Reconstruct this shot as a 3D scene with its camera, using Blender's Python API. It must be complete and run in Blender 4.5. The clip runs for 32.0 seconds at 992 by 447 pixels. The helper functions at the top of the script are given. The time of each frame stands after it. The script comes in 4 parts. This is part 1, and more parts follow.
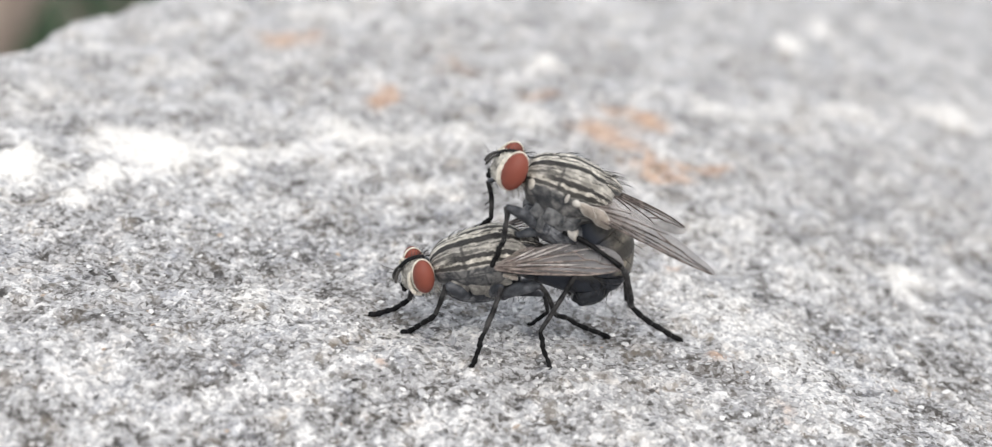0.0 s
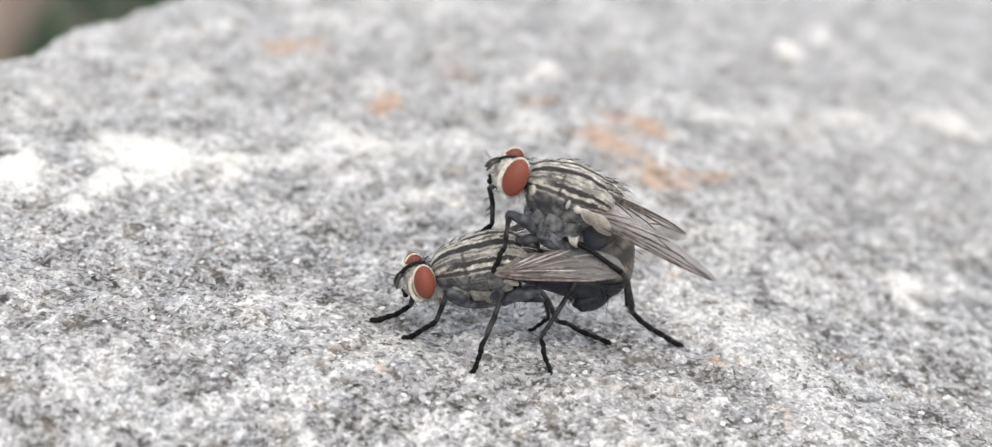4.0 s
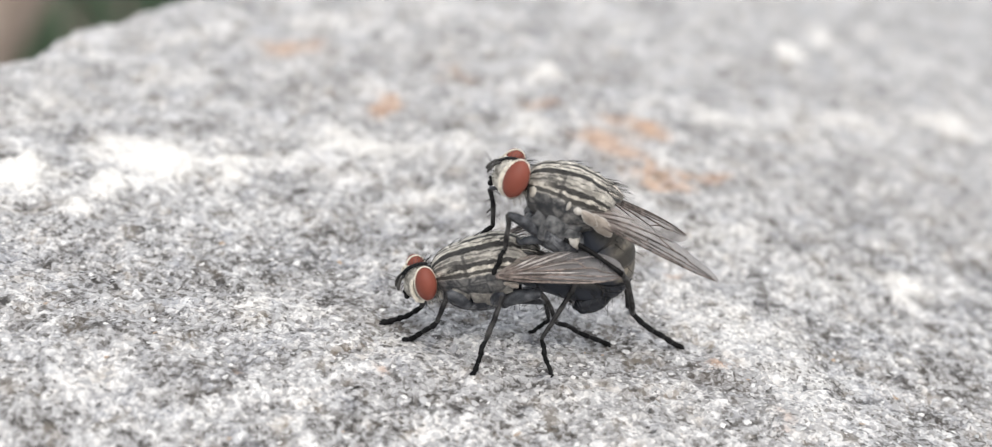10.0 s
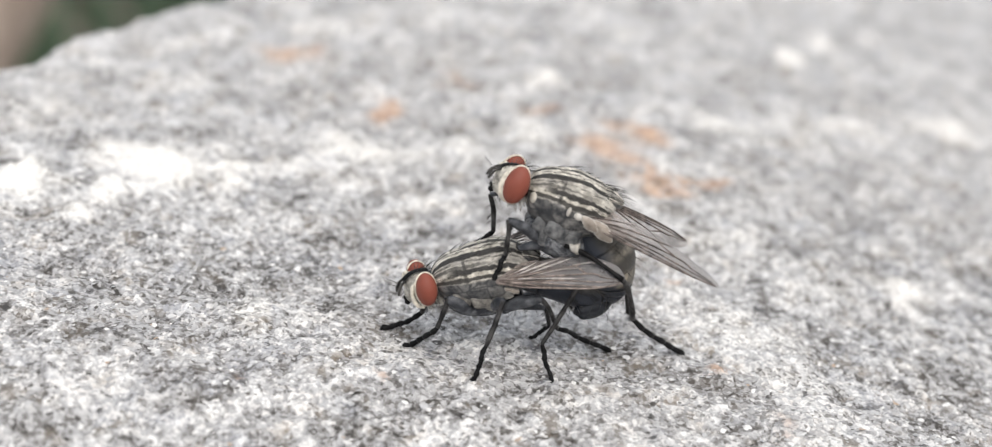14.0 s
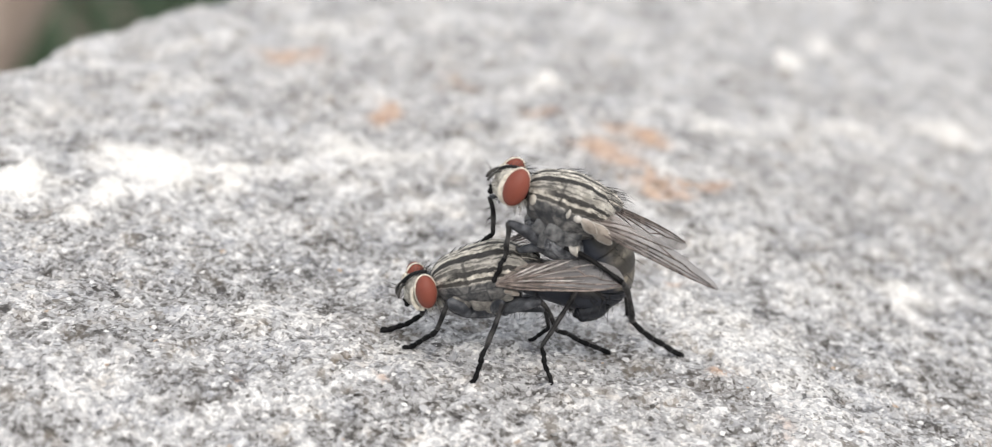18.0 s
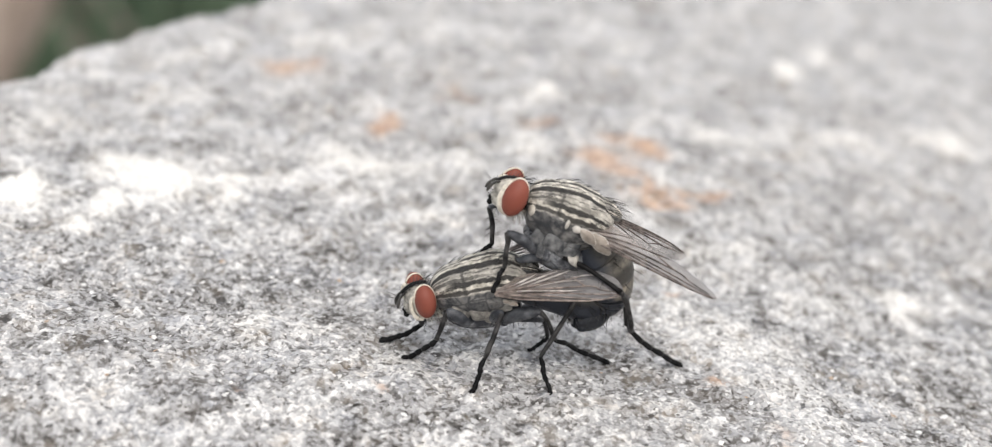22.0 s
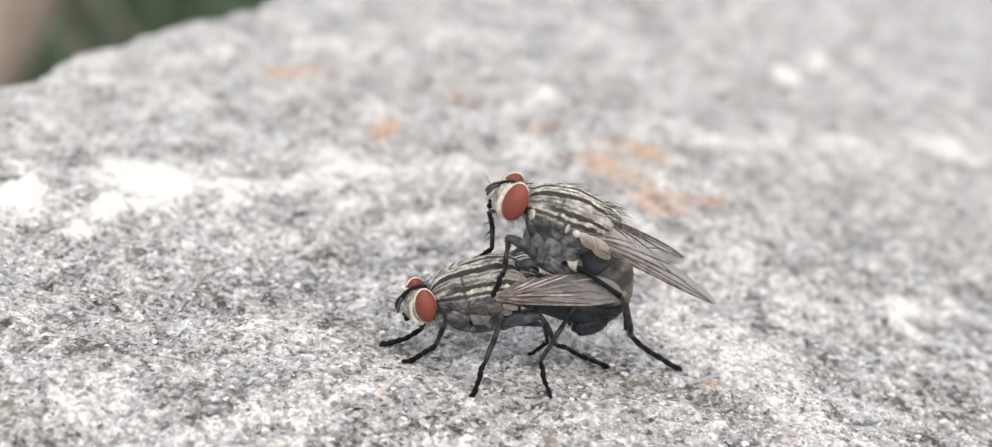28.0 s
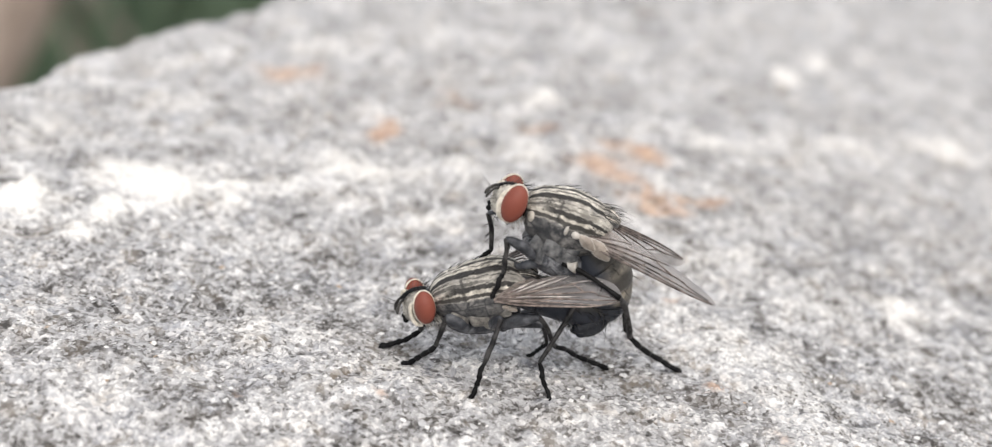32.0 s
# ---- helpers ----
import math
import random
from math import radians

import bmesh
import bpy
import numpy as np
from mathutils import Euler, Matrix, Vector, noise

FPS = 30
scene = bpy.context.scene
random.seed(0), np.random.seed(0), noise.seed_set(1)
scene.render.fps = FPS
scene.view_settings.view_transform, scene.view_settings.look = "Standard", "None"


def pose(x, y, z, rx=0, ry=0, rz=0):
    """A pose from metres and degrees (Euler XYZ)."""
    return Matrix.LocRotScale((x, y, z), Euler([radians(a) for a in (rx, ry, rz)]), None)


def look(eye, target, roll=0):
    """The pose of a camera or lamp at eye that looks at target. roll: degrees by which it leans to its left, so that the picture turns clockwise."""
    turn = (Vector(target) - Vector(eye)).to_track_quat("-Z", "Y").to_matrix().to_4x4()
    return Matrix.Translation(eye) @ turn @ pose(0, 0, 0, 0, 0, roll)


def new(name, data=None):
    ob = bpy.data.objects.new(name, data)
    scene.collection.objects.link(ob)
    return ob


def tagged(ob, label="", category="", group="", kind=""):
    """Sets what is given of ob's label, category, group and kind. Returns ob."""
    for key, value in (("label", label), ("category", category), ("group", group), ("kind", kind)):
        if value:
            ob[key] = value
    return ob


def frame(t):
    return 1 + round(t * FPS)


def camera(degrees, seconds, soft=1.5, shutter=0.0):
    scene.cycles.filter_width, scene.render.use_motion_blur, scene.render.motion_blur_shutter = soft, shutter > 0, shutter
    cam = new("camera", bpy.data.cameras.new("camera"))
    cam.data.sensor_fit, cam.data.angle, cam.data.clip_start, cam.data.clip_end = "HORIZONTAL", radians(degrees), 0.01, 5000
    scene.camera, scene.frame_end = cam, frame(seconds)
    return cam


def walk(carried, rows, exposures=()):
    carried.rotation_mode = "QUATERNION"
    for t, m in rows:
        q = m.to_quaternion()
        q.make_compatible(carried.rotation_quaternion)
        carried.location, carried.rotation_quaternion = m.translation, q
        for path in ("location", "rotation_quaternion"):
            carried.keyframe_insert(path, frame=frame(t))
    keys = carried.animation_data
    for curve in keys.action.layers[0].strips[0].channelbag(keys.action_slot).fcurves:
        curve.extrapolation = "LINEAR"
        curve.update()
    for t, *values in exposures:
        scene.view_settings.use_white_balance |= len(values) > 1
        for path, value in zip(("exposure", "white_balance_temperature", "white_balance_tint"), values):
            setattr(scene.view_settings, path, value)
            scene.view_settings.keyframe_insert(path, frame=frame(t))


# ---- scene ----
# A pair of flesh flies on a weathered boulder, filmed by a nearly still macro camera.
LENS = 31.0
cam = camera(LENS, 32.0, soft=1.1)
cam.data.dof.use_dof = True
cam.data.dof.focus_distance = 0.0785
cam.data.dof.aperture_fstop = 37.5
ROWS = [
    (0, 0.00000, -0.08300, 0.03870, -0.032, -25.412, -0.042),
    (0.5, 0.00000, -0.08294, 0.03868, -0.040, -25.495, -0.022),
    (1, 0.00000, -0.08312, 0.03876, -0.042, -25.325, -0.030),
    (1.5, 0.00000, -0.08316, 0.03878, -0.038, -25.204, -0.037),
    (2, 0.00000, -0.08313, 0.03876, -0.014, -25.279, -0.029),
    (2.5, 0.00000, -0.08307, 0.03874, 0.003, -25.316, -0.026),
    (3, 0.00000, -0.08318, 0.03879, -0.014, -25.293, -0.015),
    (3.5, 0.00000, -0.08317, 0.03878, -0.009, -25.207, -0.020),
    (5.5, 0.00000, -0.08310, 0.03875, -0.001, -25.278, -0.011),
    (6, 0.00000, -0.08318, 0.03879, 0.007, -25.203, -0.015),
    (6.5, 0.00000, -0.08315, 0.03878, 0.012, -25.233, -0.011),
    (7, 0.00000, -0.08326, 0.03883, 0.006, -25.147, -0.037),
    (7.5, 0.00000, -0.08317, 0.03878, -0.013, -25.195, -0.012),
    (8, 0.00000, -0.08320, 0.03879, 0.002, -25.202, -0.015),
    (8.5, 0.00000, -0.08325, 0.03882, -0.003, -25.050, -0.029),
    (9, 0.00000, -0.08333, 0.03886, -0.011, -24.925, -0.045),
    (9.5, 0.00000, -0.08331, 0.03885, -0.022, -25.041, -0.007),
    (10, 0.00000, -0.08324, 0.03882, -0.007, -25.154, -0.008),
    (10.5, 0.00000, -0.08325, 0.03882, -0.002, -25.158, -0.004),
    (11, 0.00000, -0.08321, 0.03880, 0.006, -25.181, -0.006),
    (11.5, 0.00000, -0.08324, 0.03882, -0.004, -25.099, -0.006),
    (12, 0.00000, -0.08316, 0.03878, 0.010, -25.234, -0.020),
    (12.5, 0.00000, -0.08326, 0.03883, 0.003, -25.135, 0.009),
    (13, 0.00000, -0.08338, 0.03888, 0.000, -25.000, -0.000),
    (13.5, 0.00000, -0.08324, 0.03882, 0.028, -25.089, -0.021),
    (14, 0.00000, -0.08335, 0.03887, 0.006, -24.971, -0.000),
    (14.5, 0.00000, -0.08334, 0.03886, 0.004, -25.004, 0.012),
    (16.5, 0.00000, -0.08343, 0.03890, -0.008, -24.846, 0.009),
    (17, 0.00000, -0.08338, 0.03888, 0.001, -24.884, -0.001),
    (17.5, 0.00000, -0.08341, 0.03890, -0.011, -24.877, 0.012),
    (18, 0.00000, -0.08338, 0.03888, 0.005, -24.893, -0.027),
    (18.5, 0.00000, -0.08348, 0.03893, -0.017, -24.812, -0.025),
    (19, 0.00000, -0.08351, 0.03894, -0.013, -24.748, -0.006),
    (19.5, 0.00000, -0.08354, 0.03896, -0.007, -24.752, -0.002),
    (20, 0.00000, -0.08357, 0.03897, -0.028, -24.595, -0.025),
    (20.5, 0.00000, -0.08357, 0.03897, -0.030, -24.656, -0.025),
    (21, 0.00000, -0.08348, 0.03893, -0.017, -24.720, -0.020),
    (21.5, 0.00000, -0.08356, 0.03897, -0.026, -24.685, -0.027),
    (22, 0.00000, -0.08358, 0.03897, -0.027, -24.564, -0.027),
    (22.5, 0.00000, -0.08359, 0.03898, -0.030, -24.564, -0.026),
    (23, 0.00000, -0.08360, 0.03898, -0.019, -24.605, -0.051),
    (23.5, 0.00000, -0.08360, 0.03898, -0.037, -24.623, -0.015),
    (24, 0.00000, -0.08353, 0.03895, -0.018, -24.660, -0.030),
    (24.5, 0.00000, -0.08357, 0.03897, -0.028, -24.626, -0.025),
    (25, 0.00000, -0.08360, 0.03898, -0.039, -24.583, -0.004),
    (25.5, 0.00000, -0.08362, 0.03899, -0.024, -24.529, -0.024),
    (27.5, 0.00000, -0.08368, 0.03902, -0.063, -24.480, -0.019),
    (28, 0.00000, -0.08371, 0.03904, -0.028, -24.431, -0.024),
    (28.5, 0.00000, -0.08375, 0.03905, -0.027, -24.399, -0.045),
    (29, 0.00000, -0.08375, 0.03906, -0.033, -24.371, -0.032),
    (29.5, 0.00000, -0.08370, 0.03903, -0.066, -24.435, -0.027),
    (30, 0.00000, -0.08369, 0.03903, -0.045, -24.468, -0.030),
    (30.5, 0.00000, -0.08371, 0.03904, -0.047, -24.408, -0.037),
    (31, 0.00000, -0.08374, 0.03905, -0.073, -24.397, -0.038),
    (31.5, 0.00000, -0.08386, 0.03910, -0.083, -24.211, -0.061),
    (32, 0.00000, -0.08377, 0.03906, -0.051, -24.372, -0.037),
]
walk(cam, [(t, pose(x, y, z, 90 + pitch, roll, yaw)) for t, x, y, z, yaw, pitch, roll in ROWS],
     exposures=((0.0, -0.02, 6420, 10), (16.0, 0.0, 6540, 10), (32.0, 0.02, 6600, 11)))

# ---- light: a bright, thinly overcast sky ----
SUN_ELEVATION, SUN_AZIMUTH = radians(57), radians(156)
world = bpy.data.worlds.new("sky")
scene.world = world
world.use_nodes = True
sky = world.node_tree.nodes.new("ShaderNodeTexSky")
sky.sky_type, sky.sun_disc = "NISHITA", False
sky.sun_elevation, sky.sun_rotation = SUN_ELEVATION, SUN_AZIMUTH
sky.air_density, sky.dust_density, sky.ozone_density = 1.0, 6.0, 0.6
background = world.node_tree.nodes["Background"]
background.inputs["Strength"].default_value = 0.182
cloud = world.node_tree.nodes.new("ShaderNodeMix")
cloud.data_type = "RGBA"
cloud.inputs[0].default_value, cloud.inputs[7].default_value = 0.7, (5.6, 5.7, 5.75, 1.0)
world.node_tree.links.new(sky.outputs[0], cloud.inputs[6])
world.node_tree.links.new(cloud.outputs[2], background.inputs[0])
sun = new("sun", bpy.data.lights.new("sun", "SUN"))
sun.data.energy, sun.data.angle, sun.data.color = 1.5, radians(40), (1.0, 0.96, 0.9)
sun.matrix_basis = look((0, 0, 0), (-math.sin(SUN_AZIMUTH) * math.cos(SUN_ELEVATION),
                                    -math.cos(SUN_AZIMUTH) * math.cos(SUN_ELEVATION), -math.sin(SUN_ELEVATION)))

MM = 0.001
rng = np.random.default_rng(7)


# ---- materials ----
class Nodes:
    """A short hand for building a material's node tree."""

    def __init__(self, name):
        self.material = bpy.data.materials.new(name)
        self.material.use_nodes = True
        self.tree = self.material.node_tree
        self.shader = self.tree.nodes["Principled BSDF"]
        self.out = self.tree.nodes["Material Output"]
        self.object_space = self.add("ShaderNodeTexCoord").outputs["Object"]
        self.uv = self.add("ShaderNodeTexCoord").outputs["UV"]

    def add(self, kind, **values):
        node = self.tree.nodes.new(kind)
        for key, value in values.items():
            self.feed(node.inputs[key.replace("_", " ")], value)
        return node

    def feed(self, socket, value):
        if isinstance(value, bpy.types.NodeSocket):
            self.tree.links.new(value, socket)
        else:
            socket.default_value = value

    def noise(self, scale, detail=3.0, rough=0.55, distort=0.0, space=None):
        n = self.add("ShaderNodeTexNoise", Scale=scale, Detail=detail, Roughness=rough, Distortion=distort)
        self.feed(n.inputs["Vector"], space or self.object_space)
        return n.outputs["Fac"]

    def cells(self, scale, feature="F1", out="Distance", space=None):
        n = self.add("ShaderNodeTexVoronoi", Scale=scale)
        n.feature = feature
        self.feed(n.inputs["Vector"], space or self.object_space)
        return n.outputs[out]

    def steps(self, value, low, high, to=(0.0, 1.0)):
        n = self.add("ShaderNodeMapRange")
        n.interpolation_type = "SMOOTHSTEP"
        for key, v in zip(("Value", "From Min", "From Max", "To Min", "To Max"), (value, low, high, *to)):
            self.feed(n.inputs[key], v)
        return n.outputs["Result"]

    def math(self, kind, a, b=0.0):
        n = self.add("ShaderNodeMath")
        n.operation = kind
        self.feed(n.inputs[0], a)
        self.feed(n.inputs[1], b)
        return n.outputs[0]

    def mix(self, fac, a, b):
        n = self.add("ShaderNodeMix")
        n.data_type = "RGBA"
        for key, v in ((0, fac), (6, a), (7, b)):
            self.feed(n.inputs[key], v if isinstance(v, (float, bpy.types.NodeSocket)) else (*v, 1.0))
        return n.outputs[2]

    def attribute(self, name):
        n = self.add("ShaderNodeAttribute")
        n.attribute_name = name
        return n.outputs["Fac"]

    def bump(self, height, distance, strength=1.0):
        n = self.add("ShaderNodeBump", Height=height, Distance=distance, Strength=strength)
        self.feed(self.shader.inputs["Normal"], n.outputs[0])

    def set(self, **values):
        for key, value in values.items():
            if isinstance(value, tuple) and len(value) == 3:
                value = (*value, 1.0)
            self.feed(self.shader.inputs[key.replace("_", " ")], value)
        return self.material


def stone_material():
    n = Nodes("weathered_stone")
    warp = n.add("ShaderNodeTexNoise", Scale=1500.0, Detail=2.0)
    n.feed(warp.inputs["Vector"], n.object_space)
    shift = n.add("ShaderNodeVectorMath")
    shift.operation = "MULTIPLY_ADD"
    n.feed(shift.inputs[0], warp.outputs["Color"])
    n.feed(shift.inputs[1], (0.00016, 0.00016, 0.00016))
    n.feed(shift.inputs[2], n.object_space)
    bent = shift.outputs[0]
    broad = n.noise(150, 4, 0.6)
    patch = n.noise(420, 4, 0.62, 0.3)
    grain = n.noise(1500, 4, 0.65)
    fine = n.noise(5200, 2, 0.6)
    tint = n.noise(520, 3, 0.5)

    def crystals(scale):
        cell = n.add("ShaderNodeTexVoronoi", Scale=scale)
        n.feed(cell.inputs["Vector"], bent)
        parts = n.add("ShaderNodeSeparateColor")
        n.feed(parts.inputs[0], cell.outputs["Color"])
        return parts.outputs[0], parts.outputs[1]

    coarse, hue = crystals(3100.0)
    small, fleck = crystals(6000.0)
    value = n.math("ADD", n.math("MULTIPLY", coarse, 0.40), n.math("MULTIPLY", small, 0.40))
    value = n.math("ADD", value, n.math("MULTIPLY", n.attribute("tone"), 0.16))
    value = n.math("ADD", value, n.math("MULTIPLY", n.math("SUBTRACT", patch, 0.5), 1.2))
    value = n.math("ADD", value, n.math("MULTIPLY", n.math("SUBTRACT", broad, 0.5), 0.45))
    value = n.math("ADD", value, n.math("MULTIPLY", n.math("SUBTRACT", grain, 0.5), 0.45))
    value = n.math("ADD", value, n.math("MULTIPLY", n.math("SUBTRACT", fine, 0.5), 0.25))
    value = n.math("ADD", n.math("MULTIPLY", value, 1.04), 0.036)
    calm = n.math("MULTIPLY", n.attribute("smooth"), n.math("SUBTRACT", 0.60, value))
    ramp = n.add("ShaderNodeValToRGB")
    n.feed(ramp.inputs[0], n.math("ADD", value, calm))
    stops = ((0.0, (0.05, 0.047, 0.045)), (0.15, (0.15, 0.145, 0.14)), (0.34, (0.32, 0.32, 0.325)), (0.58, (0.47, 0.475, 0.485)),
             (0.76, (0.66, 0.66, 0.655)), (0.96, (0.80, 0.805, 0.805)))
    while len(ramp.color_ramp.elements) < len(stops):
        ramp.color_ramp.elements.new(0.5)
    for element, (at, colour) in zip(ramp.color_ramp.elements, stops):
        element.position, element.color = at, (*colour, 1.0)
    body = ramp.outputs[0]
    speck = n.math("MULTIPLY", n.steps(fleck, 0.90, 0.95), n.steps(grain, 0.60, 0.44))
    body = n.mix(n.math("MULTIPLY", speck, 0.7), body, (0.075, 0.068, 0.06))
    warm = n.math("MULTIPLY", n.steps(tint, 0.52, 0.74, (0.0, 0.42)), n.steps(hue, 0.25, 0.8))
    body = n.mix(warm, body, (0.36, 0.30, 0.23))
    cool = n.math("MULTIPLY", n.steps(tint, 0.48, 0.30, (0.0, 0.35)), fleck)
    body = n.mix(cool, body, (0.42, 0.45, 0.52))
    mottle = n.math("MULTIPLY", n.steps(n.noise(640, 3, 0.6, 0.4), 0.58, 0.68, (0.0, 0.75)), n.steps(n.math("ADD", grain, n.math("MULTIPLY", small, 0.2)), 0.78, 0.50))
    body = n.mix(mottle, body, (0.17, 0.15, 0.125))
    ragged = n.math("ADD", n.math("MULTIPLY", n.math("SUBTRACT", patch, 0.5), 0.75), n.math("MULTIPLY", n.math("SUBTRACT", small, 0.5), 0.45))
    quartz = n.steps(n.math("ADD", n.attribute("quartz"), ragged), 0.06, 1.1)
    body = n.mix(quartz, body, n.mix(small, (0.66, 0.65, 0.625), (0.88, 0.87, 0.845)))
    rust = n.steps(n.math("ADD", n.attribute("rust"), n.math("MULTIPLY", ragged, 0.7)), 0.02, 0.95)
    body = n.mix(n.math("MULTIPLY", rust, 0.72), body, n.mix(hue, (0.38, 0.225, 0.145), (0.62, 0.43, 0.30)))
    # the stone's dark mottling, with the dimming painted on its near slope
    dark_and_dim = n.math("MULTIPLY", n.attribute("dark"), n.steps(n.math("ADD", grain, n.math("MULTIPLY", small, 0.25)), 0.85, 0.45))
    body = n.mix(n.math("MINIMUM", dark_and_dim, 0.8), body, (0.10, 0.085, 0.07))
    n.bump(n.math("ADD", n.math("MULTIPLY", grain, 0.5), n.math("MULTIPLY", fine, 0.5)), 0.00011, 0.8)
    return n.set(Base_Color=body, Roughness=n.steps(small, 0.0, 1.0, (0.55, 0.95)), Specular_IOR_Level=0.35)


def grain_material():
    """Each grain has one shade: mostly grey and white feldspar, some dark mica, a few rusty."""
    n = Nodes("mineral_grain")
    island = n.add("ShaderNodeNewGeometry").outputs["Random Per Island"]
    ramp = n.add("ShaderNodeValToRGB")
    ramp.color_ramp.interpolation = "CONSTANT"
    stops = ((0.0, (0.09, 0.085, 0.08)), (0.14, (0.20, 0.195, 0.185)), (0.28, (0.36, 0.36, 0.365)), (0.52, (0.50, 0.505, 0.515)),
             (0.72, (0.68, 0.68, 0.675)), (0.88, (0.80, 0.80, 0.79)), (0.985, (0.42, 0.31, 0.22)))
    while len(ramp.color_ramp.elements) < len(stops):
        ramp.color_ramp.elements.new(0.5)
    for element, (at, colour) in zip(ramp.color_ramp.elements, stops):
        element.position, element.color = at, (*colour, 1.0)
    n.feed(ramp.inputs[0], island)
    body = n.mix(n.steps(n.noise(4200, 3), 0.4, 0.65, (0.0, 0.45)), ramp.outputs[0], (0.42, 0.42, 0.42))
    n.bump(n.noise(6000, 2), 0.00004, 0.6)
    return n.set(Base_Color=body, Roughness=0.5, Specular_IOR_Level=0.4)


def plain(name, low, high, scale, rough=0.6, bump=0.0, metallic=0.0, specular=0.4):
    n = Nodes(name)
    grain = n.noise(scale, 4, 0.6)
    if bump:
        n.bump(n.noise(scale * 2.5, 3), bump)
    return n.set(Base_Color=n.mix(n.steps(grain, 0.35, 0.68), low, high), Roughness=rough, Metallic=metallic,
                 Specular_IOR_Level=specular)


def striped_material():
    """Thorax: beige dusted bands between crisp black lengthwise stripes, a cross seam, slate flanks."""
    n = Nodes("striped_thorax")
    split = n.add("ShaderNodeSeparateXYZ")
    n.feed(split.inputs[0], n.uv)
    along, around = split.outputs[0], split.outputs[1]
    wobble = n.math("ADD", n.math("MULTIPLY", n.math("SUBTRACT", n.noise(800, 3, 0.6), 0.5), 0.034),
                    n.math("MULTIPLY", n.math("SUBTRACT", n.noise(3600, 3, 0.6), 0.5), 0.026))
    side = n.math("ADD", n.math("ABSOLUTE", n.math("SUBTRACT", around, 0.5)), wobble)
    pale = n.mix(n.steps(n.noise(2300, 4, 0.65), 0.36, 0.66), (0.34, 0.322, 0.278), (0.78, 0.745, 0.665))
    pits = n.steps(n.noise(7500, 2, 0.5), 0.54, 0.70, (0.0, 0.6))
    pale = n.mix(pits, pale, (0.12, 0.11, 0.095))
    black = n.mix(n.noise(3500, 2), (0.008, 0.008, 0.009), (0.05, 0.047, 0.043))
    plate = n.add("ShaderNodeTexVoronoi", Scale=1050.0)
    n.feed(plate.inputs["Vector"], n.object_space)
    seam = n.steps(n.cells(1050.0, "DISTANCE_TO_EDGE"), 0.0, 0.08, (0.3, 1.0))
    dust = n.math("MULTIPLY", n.steps(n.noise(1900, 4, 0.65), 0.32, 0.62), n.steps(plate.outputs["Color"], 0.1, 0.9, (0.35, 1.0)))
    flank = n.mix(n.math("MULTIPLY", dust, seam), (0.030, 0.033, 0.038), (0.27, 0.265, 0.255))
    ragged = n.noise(620, 3, 0.6, 0.4)
    panel = n.math("MULTIPLY", n.steps(side, 0.080, 0.095), n.steps(side, 0.165, 0.150))
    panel = n.math("MULTIPLY", panel, n.steps(n.noise(1100, 3, 0.6), 0.36, 0.62, (0.15, 0.75)))
    body = n.mix(panel, pale, (0.19, 0.185, 0.175))
    rear = n.steps(along, 0.22, 0.42, (0.10, 1.0))
    front = n.steps(along, 0.75, 0.5, (0.3, 0.75))
    thin = n.steps(n.noise(1500, 3), 0.40, 0.60, (0.15, 0.8))
    for centre, half, weight in ((0.0, 0.009, 0.95), (0.034, 0.004, thin), (0.074, 0.013, 1.0), (0.108, 0.004, thin),
                                 (0.135, 0.007, front), (0.162, 0.012, rear), (0.203, 0.010, 0.95)):
        off = n.math("DIVIDE", n.math("ABSOLUTE", n.math("SUBTRACT", side, centre)), n.steps(ragged, 0.34, 0.66, (0.65, 1.5)))
        body = n.mix(n.math("MULTIPLY", n.steps(off, half * 1.35, half * 0.75), weight), body, black)
    cross = n.math("ABSOLUTE", n.math("SUBTRACT", n.math("ADD", along, n.math("MULTIPLY", wobble, 1.5)), 0.47))
    body = n.mix(n.math("MULTIPLY", n.steps(cross, 0.020, 0.008), n.steps(side, 0.05, 0.12, (0.15, 0.75))), body, black)
    body = n.mix(n.steps(side, 0.205, 0.228), body, flank)
    relief = n.math("ADD", n.math("MULTIPLY", n.noise(1600, 4, 0.6), 1.2), n.math("MULTIPLY", n.noise(5000, 3), 0.5))
    n.bump(relief, 0.00011, 0.9)
    return n.set(Base_Color=body, Roughness=0.5, Specular_IOR_Level=0.35)


def plated_material():
    """Breast: dark slate plates with pale dust along their seams and in patches."""
    n = Nodes("plated_breast")
    seam = n.steps(n.cells(1150.0, "DISTANCE_TO_EDGE"), 0.0, 0.22)
    dust = n.steps(n.noise(1500, 5, 0.7, 0.6), 0.46, 0.68)
    body = n.mix(dust, (0.034, 0.038, 0.048), (0.27, 0.282, 0.298))
    body = n.mix(n.math("MULTIPLY", n.math("SUBTRACT", 1.0, seam), 0.25), body, (0.010, 0.010, 0.011))
    n.bump(n.math("ADD", n.math("MULTIPLY", seam, 0.6), n.math("MULTIPLY", n.noise(2600, 3), 0.6)), 0.00012, 0.9)
    return n.set(Base_Color=body, Roughness=0.42, Specular_IOR_Level=0.45)


